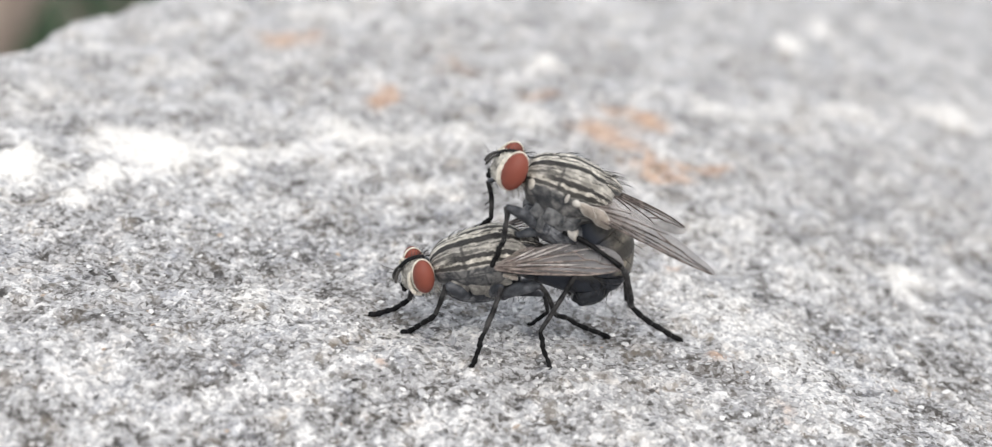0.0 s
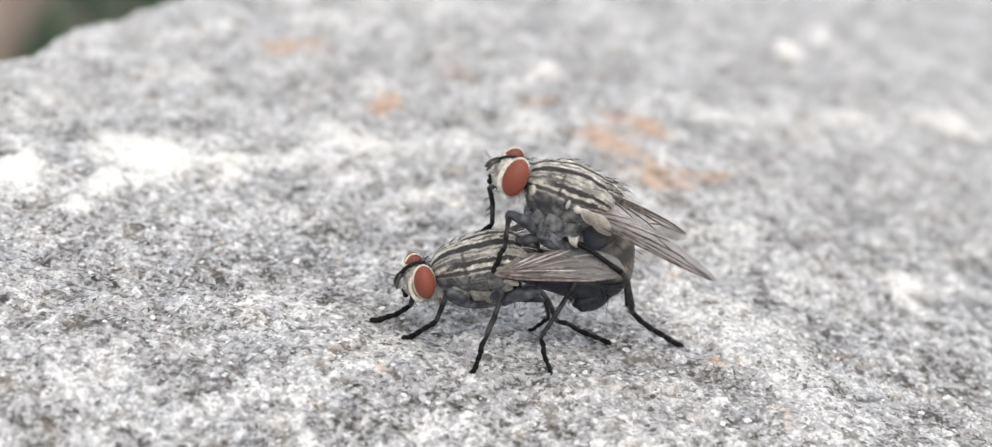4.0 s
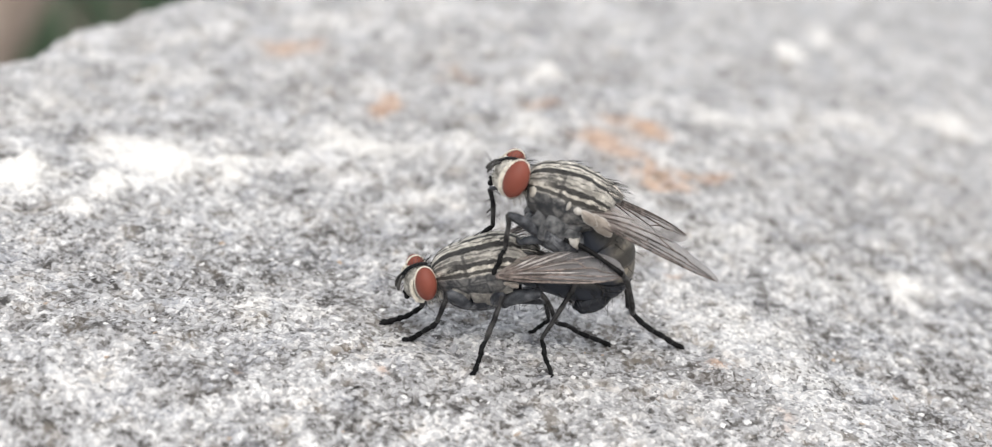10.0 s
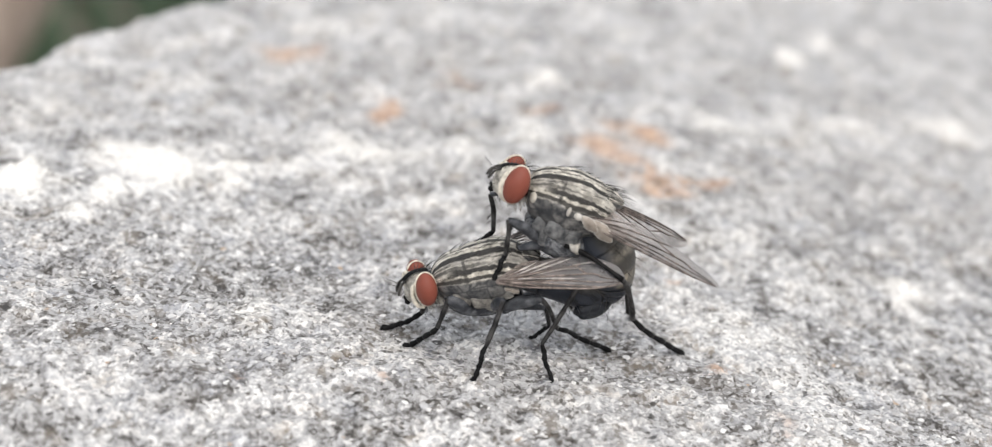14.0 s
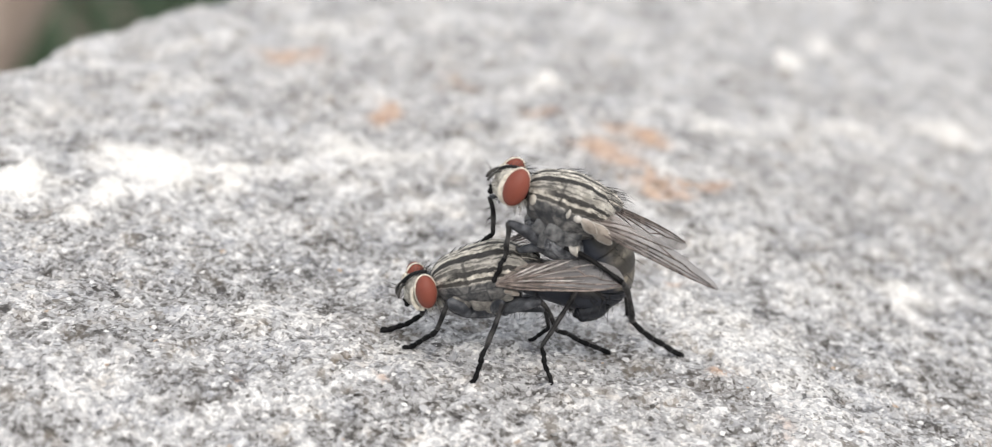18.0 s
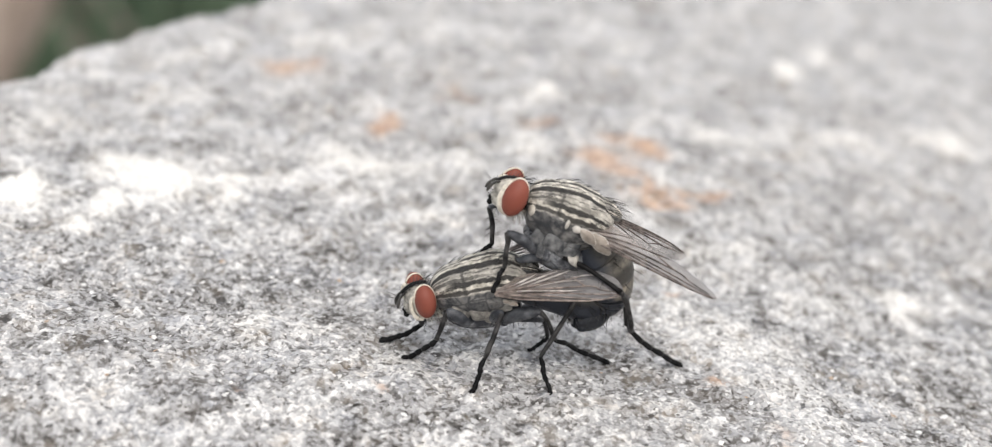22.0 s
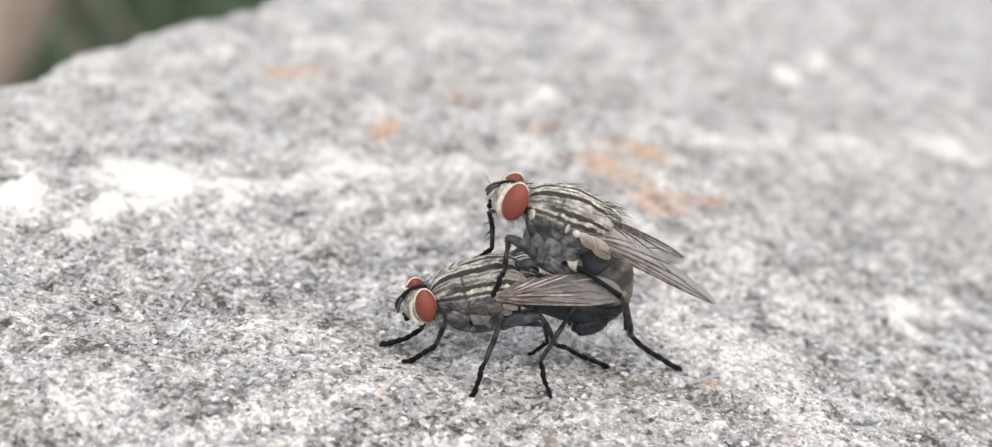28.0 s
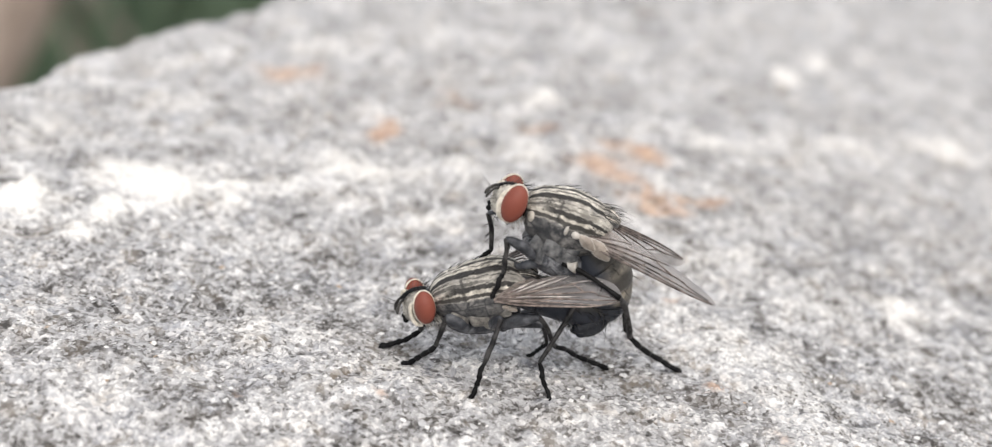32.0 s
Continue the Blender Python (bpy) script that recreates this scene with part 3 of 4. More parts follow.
def boulder():
    xs = spaced(-560, 560, -28, 32, 0.12, 1.06)
    ys = spaced(-560, 560, -28, 30, 0.13, 1.05)
    x, y = (g.ravel() for g in np.meshgrid(xs, ys, indexing="ij"))
    z, tone = stone_top(x, y)
    quartz = np.maximum(spread(x, y, VEIN_SPOTS, 0.45, 20), spread(x, y, PALE_SPOTS + CREAM_SPOTS, 0.8, 25))
    z = z + 0.35 * np.clip(quartz, 0, 1)
    rows, cols = len(xs), len(ys)
    grid = np.arange(rows * cols).reshape(rows, cols)
    faces = np.stack([grid[:-1, :-1], grid[1:, :-1], grid[1:, 1:], grid[:-1, 1:]], -1).reshape(-1, 4)
    mesh = bpy.data.meshes.new("boulder")
    mesh.from_pydata(np.stack([x, y, z], 1) * MM, [], faces)
    mesh.polygons.foreach_set("use_smooth", np.ones(len(faces), bool))
    # beyond the vein the stone is worn smoother and more even
    worn = 0.32 * np.clip((y - 4 + 5 * lattice(x, y, 9, 60)) / 18, 0, 1)
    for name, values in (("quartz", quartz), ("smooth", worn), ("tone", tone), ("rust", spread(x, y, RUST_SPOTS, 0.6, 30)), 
                         ("dark", np.maximum(spread(x, y, DARK_SPOTS, 0.8, 40), spread(x, y, GREY_AND_DIM_SPOTS, 0.8, 45)))):
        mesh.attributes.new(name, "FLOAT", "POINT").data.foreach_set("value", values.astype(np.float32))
    mesh.materials.append(STONE)
    return tagged(new("boulder", mesh), "rough grey granite boulder with white quartz vein and rust stains", "rock", kind="structure")


def grains(count, seed):
    """Flat, angular mineral grains that stand out of the weathered top, in one mesh."""
    pick = np.random.default_rng(seed)
    x, y = pick.uniform(-26, 27, count), pick.uniform(-25, 9, count)
    z, tone = stone_top(x, y)
    corners = np.array(((1, 0, 0), (0.4, 0.9, 0), (-0.7, 0.7, 0), (-1, -0.2, 0), (-0.1, -1, 0), (0.8, -0.6, 0), (0.1, 0, 1), (0, 0, -1)))
    size = 0.05 + 0.13 * pick.random(count) ** 2
    turn = pick.uniform(0, 6.28, count)
    shape = corners[None] * pick.uniform(0.6, 1.4, (count, 8, 1)) * size[:, None, None]
    c, n = np.cos(turn)[:, None], np.sin(turn)[:, None]
    lean = pick.uniform(-0.35, 0.35, (count, 2, 1))
    px, py = shape[:, :, 0] * c - shape[:, :, 1] * n, shape[:, :, 0] * n + shape[:, :, 1] * c
    pz = 0.30 * shape[:, :, 2] + lean[:, 0] * px + lean[:, 1] * py
    verts = np.stack([px + x[:, None], py + y[:, None], pz + z[:, None] + 0.02], -1).reshape(-1, 3) * MM
    one = [(k, (k + 1) % 6, 6) for k in range(6)] + [((k + 1) % 6, k, 7) for k in range(6)]
    faces = (np.array(one)[None] + 8 * np.arange(count)[:, None, None]).reshape(-1, 3)
    mesh = bpy.data.meshes.new("mineral_grains")
    mesh.from_pydata(verts, [], faces)
    mesh.materials.append(GRAIN)
    return tagged(new("mineral_grains", mesh), "white, grey and dark mineral grains on the boulder", "mineral grains", kind="stuff")


boulder()
grains(7500, 81)


# ---- the ground beyond ----
def ground():
    n = 60
    xs = np.sign(np.linspace(-1, 1, n)) * np.abs(np.linspace(-1, 1, n)) ** 3 * 400
    x, y = (g.ravel() for g in np.meshgrid(xs, xs, indexing="ij"))
    z = -0.41 + 0.03 * lattice(x, y, 0.7, 50)
    grid = np.arange(n * n).reshape(n, n)
    faces = np.stack([grid[:-1, :-1], grid[1:, :-1], grid[1:, 1:], grid[:-1, 1:]], -1).reshape(-1, 4)
    mesh = bpy.data.meshes.new("ground")
    mesh.from_pydata(np.stack([x, y, z], 1), [], faces)
    mesh.materials.append(SOIL)
    return tagged(new("ground", mesh), "bare brown soil around the boulder", "ground", kind="structure")


def grass(x, y, count, spread_x, spread_y, tall, seed):
    """A tangle of bent, pointed blades in one mesh."""
    pick = np.random.default_rng(seed)
    bm = bmesh.new()
    for _ in range(count):
        base = Vector((x + pick.normal(0, spread_x), y + pick.normal(0, spread_y), -0.42))
        lean = Vector((pick.normal(0, 0.35), pick.normal(0, 0.35), 1)).normalized()
        side = lean.orthogonal().normalized()
        side.rotate(Matrix.Rotation(pick.uniform(0, 6.28), 3, lean))
        length, wide = tall * pick.uniform(0.5, 1.2), pick.uniform(0.004, 0.009)
        pairs = []
        for u in (0.0, 0.35, 0.7):
            c = base + lean * length * u + Vector((lean.x, lean.y, -0.25)) * length * 0.5 * u * u
            pairs.append([bm.verts.new(c + side * wide * (1 - 0.6 * u) * s) for s in (-1, 0, 1)])
            pairs[-1][1].co += lean.cross(side) * wide * 0.3
        tip = bm.verts.new(base + lean * length + Vector((lean.x, lean.y, -0.25)) * length * 0.5)
        for a, b in zip(pairs, pairs[1:]):
            for k in (0, 1):
                bm.faces.new((a[k], a[k + 1], b[k + 1], b[k]))
        for k in (0, 1):
            bm.faces.new((pairs[-1][k], pairs[-1][k + 1], tip))
    return tagged(link("grass", bm, LEAF), "dark green grass growing on the soil", "grass", kind="stuff")


ground()
def branch():
    """A dry, leaning branch stuck in the soil behind the boulder."""
    a, b = Vector((-120.5, 329.2, -94.3)), Vector((-128.5, 322.4, -107.1))
    way = (b - a).normalized()
    foot, top = a + way * ((-420 - a.z) / way.z), a - way * 260
    bm = bmesh.new()
    rows = []
    for k in range(9):
        u = k / 8
        p = foot.lerp(top, u) + Vector((2.5 * math.sin(5 * u), 3 * math.sin(7 * u), 0))
        rows.append((*p, 15 - 5 * u, 15 - 5 * u))
    sweep(bm, rows, 40, 20, (0, 1, 0.3), lumps=0.12)
    ob = link("branch", bm, BARK)
    return tagged(ob, "dry brown branch standing in the soil", "branch")


branch()
grass(-166.5 * MM, 580.2 * MM, 260, 0.012, 0.03, 0.32, 3)
grass(-114.0 * MM, 768.1 * MM, 260, 0.03, 0.03, 0.36, 4)


# ---- the flies ----
def thing(name, label, category, group=""):
    ob = new(name)
    ob.empty_display_size = 0.002
    return tagged(ob, label, category, group)


def limb(parent, hip, knee, ankle, tip, thick=1.0, thigh=1.0, sag=0.0, skin=None):
    """A leg: hip and thigh in one mesh, then shin and a jointed foot with claws."""
    hip, knee, ankle, tip = (Vector(p) for p in (hip, knee, ankle, tip))
    bm = bmesh.new()
    bend = (knee - hip).length * 0.06
    tube(bm, (hip, hip.lerp(knee, 0.35) + Vector((0, 0, bend)), hip.lerp(knee, 0.75) + Vector((0, 0, bend * 0.6)), knee),
         (0.20 * thick * thigh, 0.25 * thick * thigh, 0.20 * thick * thigh, 0.12 * thick), 10, 12)
    leg = part("leg", bm, skin or THIGH, parent)
    bm = bmesh.new()
    way = Vector((0.05, 0.03, 0.06)) * (ankle - knee).length * 0.6
    tube(bm, (knee, knee.lerp(ankle, 0.3) + way, knee.lerp(ankle, 0.7) + way * 0.7, ankle),
         (0.10 * thick, 0.105 * thick, 0.104 * thick, 0.092 * thick), 8, 18, 0.45)
    part("shin", bm, LEG, leg)
    bm = bmesh.new()
    pick = np.random.default_rng(int(abs(hip.x * 100)) + 3)
    for _ in range(12):
        spot = hip.lerp(knee, pick.uniform(0.2, 0.95))
        hair(bm, spot, (pick.normal(), pick.normal() - 0.3, -0.8), 0.42, 0.015)
    for _ in range(18):
        spot = knee.lerp(ankle, pick.uniform(0.1, 0.98))
        hair(bm, spot, (pick.normal() + 0.4, pick.normal(), -0.5), 0.42, 0.019)
    for _ in range(10):
        spot = ankle.lerp(tip, pick.uniform(0.0, 0.9))
        hair(bm, spot, (pick.normal(), pick.normal(), -0.3), 0.2, 0.012)
    tagged(part("bristles", bm, HAIR, leg), kind="stuff")
    bm = bmesh.new()
    joints = []
    for k in range(6):
        curl = Vector((0, 0, (0.05 - sag) * math.sin(math.pi * k / 5)))
        kink = Vector(pick.uniform(-0.06, 0.06, 3)) if 0 < k < 5 else Vector()
        joints.append(ankle.lerp(tip, k / 5) + curl + kink)
    for k in range(5):
        a, b = joints[k], joints[k + 1].lerp(joints[k], -0.08)
        wide = thick * (1.18 + 0.12 * (k == 4))
        tube(bm, (a, a.lerp(b, 0.35), a.lerp(b, 0.75), b), (0.074 * wide, 0.084 * wide, 0.104 * wide, 0.078 * wide), 8, 8, 0.25)
    way = (tip - ankle).normalized()
    across = way.cross(Vector((0, 0, 1)))
    for s in (-1, 1):
        hair(bm, tip - way * 0.06, way + across * 0.55 * s + Vector((0, 0, 0.25)), 0.34, 0.055, 0.7)
        ball(bm, tip + across * 0.07 * s - Vector((0, 0, 0.02)), (0.11, 0.11, 0.055), None, 6, 8)
    part("foot", bm, BLACK, leg)
    return leg


WING_OUTLINE = ((0.0, 0.03), (0.10, -0.03), (0.3, -0.055), (0.55, -0.04), (0.8, 0.02), (0.95, 0.14), (1.0, 0.28), (0.985, 0.52),
                (0.90, 0.78), (0.72, 0.96), (0.52, 1.0), (0.36, 0.93), (0.27, 0.80), (0.22, 0.83), (0.14, 0.70), (0.09, 0.50), (0.03, 0.28), (-0.01, 0.12))
WING_GLINTS = (((0.10, 0.30), (0.18, 0.52), (0.24, 0.74)), ((0.14, 0.30), (0.28, 0.62), (0.38, 0.88)), ((0.22, 0.36), (0.36, 0.66), (0.47, 0.94)),
              ((0.28, 0.36), (0.44, 0.56), (0.62, 0.62)), ((0.10, 0.16), (0.40, 0.24), (0.66, 0.30)), ((0.5, 0.72), (0.66, 0.84), (0.78, 0.82)))
WING_VEINS = (((0.0, 0.05), (0.2, -0.03), (0.55, -0.03), (0.8, 0.03), (0.97, 0.2)),
              ((0.0, 0.06), (0.2, 0.04), (0.45, -0.01), (0.55, -0.03)),
              ((0.02, 0.08), (0.25, 0.09), (0.55, 0.06), (0.86, 0.06)),
              ((0.2, 0.10), (0.45, 0.18), (0.75, 0.20), (0.98, 0.24)),
              ((0.02, 0.12), (0.3, 0.26), (0.55, 0.38), (0.72, 0.46), (0.80, 0.36), (0.95, 0.32)),
              ((0.1, 0.2), (0.3, 0.44), (0.5, 0.66), (0.62, 0.86)),
              ((0.06, 0.24), (0.2, 0.48), (0.34, 0.74)),
              ((0.46, 0.18), (0.47, 0.34)), ((0.66, 0.43), (0.53, 0.68)))


def wing(parent, root, tip, trailing, camber, label, skew=0.0, taper=0.0, pleat=0.05, ribs=None, skin=None):
    """A veined wing: membrane from the outline, with each vein a fine raised tube on it."""
    root, tip, trailing = Vector(root), Vector(tip), Vector(trailing)
    along = tip - root
    unit = along.normalized()
    across = trailing - root
    across = across - unit * across.dot(unit)
    up = across.cross(along).normalized()
    if up.z < 0:
        up = -up

    def at(u, v, lift=0.0):
        u = u + skew * math.sin(math.pi * min(max(u, 0), 1)) * max(v, 0)
        swell = camber * (math.sin(math.pi * min(max(u, 0), 1)) * 0.35 + math.sin(math.pi * min(max(v, 0), 1)) * 0.25)
        fan = math.atan2(max(v, 0.0), max(u, 0.0) + 0.06)
        ripple = pleat * (1.3 * abs(math.sin(fan * 8)) - 0.7) * min(1.0, 5 * max(u, 0.0)) * max(0.25, 1.25 - 1.2 * u)
        return root + along * u + across * v * (1 - taper * min(max(u, 0.0), 1.0)) + up * (swell + ripple + lift)

    edge = curve(WING_OUTLINE + (WING_OUTLINE[0],), 96)[:-1]
    bm = bmesh.new()
    rings, spots = [], {}
    for s in np.linspace(0, 1, 30):
        ring = []
        for p in edge:
            place = np.array((np.clip(p[0], 0.04, 0.92), 0.28)) * (1 - s) + p * s
            ring.append(bm.verts.new(at(*place) * MM))
            spots[ring[-1]] = place
        rings.append(ring)
    uv = bm.loops.layers.uv.verify()
    for a, b in zip(rings, rings[1:]):
        for k in range(len(edge)):
            j = (k + 1) % len(edge)
            for loop in bm.faces.new((a[k], a[j], b[j], b[k])).loops:
                loop[uv].uv = spots[loop.vert]
    bmesh.ops.remove_doubles(bm, verts=bm.verts, dist=1e-6)
    bmesh.ops.recalc_face_normals(bm, faces=bm.faces)
    blade = part("wing", bm, skin or MEMBRANE, parent, label)
    for i, line in enumerate(WING_VEINS):
        bm = bmesh.new()
        pts = [at(u, v, 0.025) for u, v in curve(line, 10)]
        r0 = 0.066 if i == 0 else 0.048
        tube(bm, pts, [r0 * (1 - 0.6 * k / 9) for k in range(10)], 5, 14)
        part("vein", bm, ribs or VEIN, blade)
    # thin pale strips added along the folds to paint their glints
    for line in WING_GLINTS if pleat > 0.1 else ():
        bm = bmesh.new()
        tube(bm, [at(u, v, 0.035) for u, v in curve(line, 10)], [0.012 + 0.034 * math.sin(math.pi * k / 9) for k in range(10)], 5, 16, 0.3)
        part("fold_glint", bm, FOLD_GLINT, blade, "pale strip painting the glint on a wing fold")
    return blade


def head(parent, near_eye, far_eye, axes, lean, seed):
    """Head with two compound eyes, pale rims, dark brow band, feelers and mouthparts."""
    near, far = Vector(near_eye), Vector(far_eye)
    mid = (near + far) / 2
    across = (near - far).normalized()
    tilt = Matrix.Rotation(radians(lean), 4, "Y")
    yaw = Matrix.Rotation(math.atan2(across.x, -across.y), 4, "Z")
    turn = yaw @ tilt

    def at(x, y, z):
        return mid + (turn @ Vector((x, y, z)))

    half = (near - far).length / 2
    bm = bmesh.new()
    ball(bm, at(-0.10, 0, -0.04), (axes[0] + 0.17, half - 0.06, axes[2] - 0.22), turn, 18, 24)
    ball(bm, at(-0.30, 0, -0.44), (0.52, 0.60, 0.46), turn, 12, 16)
    skull = part("head", bm, SILVER, parent, "silvery dusted head with dark brow band")
    bm = bmesh.new()
    ball(bm, at(0.30, 0, -0.12), (0.40, half + 0.06, axes[2] * 0.78), turn, 14, 18)
    ball(bm, at(0.16, 0, -0.46), (0.44, half * 0.8, 0.36), turn, 12, 16)
    part("occiput", bm, THORAX_SIDE, skull)
    for s, centre in ((-1, near), (1, far)):
        roll = turn @ Matrix.Rotation(radians(8 * s), 4, "X")
        bm = bmesh.new()
        ball(bm, centre, axes, roll, 20, 28)
        part("eye", bm, EYE, skull, "brick red compound eye")
        bm = bmesh.new()
        rows = []
        for k in range(33):
            a = 2 * math.pi * k / 32
            p = centre + roll @ Vector((math.cos(a) * axes[0] * 1.02, s * -0.06, math.sin(a) * axes[2] * 1.02))
            rows.append(p)
        tube(bm, rows, [0.042 - 0.014 * math.cos(2 * math.pi * k / 32) for k in range(33)], 6, 66)
        part("eye_rim", bm, RIM, skull)
        bm = bmesh.new()
        inner = s * (half - 0.22)
        pts = [at(-0.14, inner * 0.7, axes[2] - 0.50), at(-0.44, inner * 0.85, axes[2] - 0.50), at(-0.57, inner, 0.16), at(-0.59, inner, -0.25),
               at(-0.44, inner * 1.1, -0.66), at(-0.15, inner * 1.2, -axes[2] + 0.02)]
        sweep(bm, [(*p, 0.03 + 0.035 * min(k, 2), 0.04 + 0.05 * min(k, 2)) for k, p in enumerate(pts)], 24, 12, (-1, 0, 0.5), lumps=0.1)
        part("cheek", bm, RIM, skull)
    bm = bmesh.new()
    for k in range(4):
        hair(bm, at(0.10 + 0.12 * k, 0.16 * (-1) ** k, 0.60), turn @ Vector((1.0, 0.25 * (-1) ** k, 0.35 + 0.15 * k)), 0.80, 0.020, 0.35)
    pts = [at(-0.80, 0, 0.24), at(-0.66, 0, 0.40), at(-0.42, 0, 0.54), at(-0.05, 0, 0.61), at(0.34, 0, 0.55)]
    sweep(bm, [(*p, 0.045, 0.12) for p in pts], 14, 10, (0.4, 0, 1))
    part("brow_band", bm, BLACK, skull)
    for s in (-1, 1):
        bm = bmesh.new()
        tube(bm, (at(-0.72, 0.14 * s, 0.28), at(-0.90, 0.16 * s, 0.17), at(-0.99, 0.17 * s, 0.04)), (0.050, 0.066, 0.055), 8)
        tube(bm, (at(-0.95, 0.17 * s, 0.10), at(-1.06, 0.19 * s, -0.10), at(-1.10, 0.20 * s, -0.32)), (0.055, 0.078, 0.050), 8)
        hair(bm, at(-1.06, 0.18 * s, 0.14), turn @ Vector((-0.9, 0.25 * s, 0.45)), 0.72, 0.018, -0.1)
        part("feeler", bm, FEELER, skull)
    bm = bmesh.new()
    tube(bm, (at(-0.66, 0, -0.66), at(-0.72, 0, -0.80), at(-0.76, 0, -0.90)), (0.15, 0.14, 0.10), 10)
    ball(bm, at(-0.80, 0, -0.58), (0.09, 0.18, 0.08), turn, 8, 10)
    part("mouthparts", bm, BLACK, skull)
    bm = bmesh.new()
    pick = np.random.default_rng(seed)
    for k in range(9):
        for s in (-1, 1):
            u = k / 8
            hair(bm, at(-0.74 + u * 1.1, s * (0.18 + 0.06 * u), 0.20 + 0.40 * math.sin(u * 2.2)),
                 turn @ Vector((-0.5 + u * 1.4, s * 0.25, 0.9)), 0.34 + 0.35 * u, 0.017)
    for k in range(26):
        a = pick.uniform(-2.6, -0.6)
        hair(bm, at(math.cos(a) * 0.55 + 0.1, pick.uniform(-0.6, 0.6), math.sin(a) * 0.9),
             turn @ Vector((math.cos(a) * 0.5, pick.normal() * 0.4, math.sin(a))), 0.26, 0.012)
    tagged(part("bristles", bm, HAIR, skull), kind="stuff")
    bm = bmesh.new()
    for k in range(190):
        a = pick.uniform(-2.3, -0.25)
        hair(bm, at(math.cos(a) * 0.52 + 0.22, pick.uniform(-half, half), math.sin(a) * 0.78),
             turn @ Vector((0.5 + 0.3 * pick.normal(), pick.normal() * 0.3, math.sin(a))), 0.40, 0.017)
    tagged(part("beard", bm, BEARD, skull, "fine pale hairs under the head"), kind="stuff")
    bm = bmesh.new()
    for k in range(8):
        hair(bm, at(-0.86 + 0.02 * k, 0.3 * (-1) ** k, -0.08 * k), turn @ Vector((-1, 0.3 * (-1) ** k, -0.5)), 0.22, 0.012)
    tagged(part("whiskers", bm, HAIR, skull), kind="stuff")
    return skull


def trunk(parent, chest, belly, shield, seed):
    """Thorax with its shield plate, abdomen with ringed segments, and the bristles of both."""
    bm = bmesh.new()
    sweep(bm, chest, 30, 32, lumps=0.05)
    body = part("thorax", bm, THORAX, parent, "thorax striped black and pale grey")
    bm = bmesh.new()
    sweep(bm, shield, 10, 14)
    part("scutellum", bm, THORAX, body)
    bm = bmesh.new()
    hairs_on(bm, chest, 90, 1.5, 0.42, 1.3, seed, 0.016)
    hairs_on(bm, chest, 26, 1.2, 0.85, 1.5, seed + 1, 0.022)
    hairs_on(bm, shield, 10, 1.3, 1.0, 2.0, seed + 2, 0.022)
    tagged(part("bristles", bm, HAIR, body), kind="stuff")
    rows = curve(belly, 41)
    for k in range(4):
        piece = rows[k * 10:k * 10 + 11].copy()
        piece[:, 3:] *= np.interp(np.linspace(0, 1, 11), (0, 0.12, 0.85, 1), (0.95, 1.0, 1.015, 1.0))[:, None]
        bm = bmesh.new()
        sweep(bm, piece, 12, 28, (0, 0.001, 1))
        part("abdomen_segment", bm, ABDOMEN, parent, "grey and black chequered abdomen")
    bm = bmesh.new()
    hairs_on(bm, belly, 110, 2.6, 0.32, 1.2, seed + 3, 0.013)
    hairs_on(bm, belly, 34, 2.2, 0.80, 0.8, seed + 4, 0.021)
    tagged(part("bristles", bm, HAIR, parent), kind="stuff")


def side_plates(parent, spots, skin):
    """The low, angular plates of a thorax's flanks, on both sides, with recessed seams where they meet."""
    for x, y, z, a, b, lean in spots:
        for s in (1, -1):
            bm = bmesh.new()
            ball(bm, (0, 0, 0), (1, 1, 1), None, 14, 20)
            turn = Matrix.Rotation(radians(lean), 3, "Y")
            for v in bm.verts:
                q = v.co / MM
                box = Vector([math.copysign(abs(c) ** 0.55, c) for c in q])
                box = Vector((box.x * a, q.y * 0.10, box.z * b)) * (1 + 0.12 * noise.noise(q * 1.3 + Vector((x, y, z)) * 3))
                v.co = (Vector((x, s * y, z)) + turn @ box) * MM
            part("side_plate", bm, skin, parent)


def calypter(parent, root, out, down):
    """The pale double scale at a wing's root."""
    root, out, down = Vector(root), Vector(out), Vector(down)
    for k, (start, size) in enumerate(((0.0, 0.50), (0.36, 0.66))):
        bm = bmesh.new()
        ring = []
        face_up = out.cross(down).normalized()
        for layer in (0.0, 0.05):
            ring.append([bm.verts.new((root + out * (start + size * (0.5 + 0.5 * math.copysign(abs(math.cos(a)) ** 0.6, math.cos(a))))
                                       + down * (0.72 + 0.28 * k) * (0.5 + 0.5 * math.copysign(abs(math.sin(a)) ** 0.6, math.sin(a)))
                                       + face_up * (layer + 0.06 * k)) * MM) for a in np.linspace(0, 2 * math.pi, 22)[:-1]])
        n = len(ring[0])
        for j in range(n):
            bm.faces.new((ring[0][j], ring[0][(j + 1) % n], ring[1][(j + 1) % n], ring[1][j]))
        bm.faces.new(ring[1])
        bm.faces.new(list(reversed(ring[0])))
        plate = part("calypter", bm, SCALE, parent, "pale cream scale under the wing root")
        bm = bmesh.new()
        rim = [v.co / MM for v in plate.data.vertices][n:]
        tube(bm, rim + [rim[0]], [0.03 * out.length] * (n + 1), 5, 2 * n)
        part("calypter_rim", bm, IVORY, plate)


BASE = pose(0, -13.49 * MM, 0)


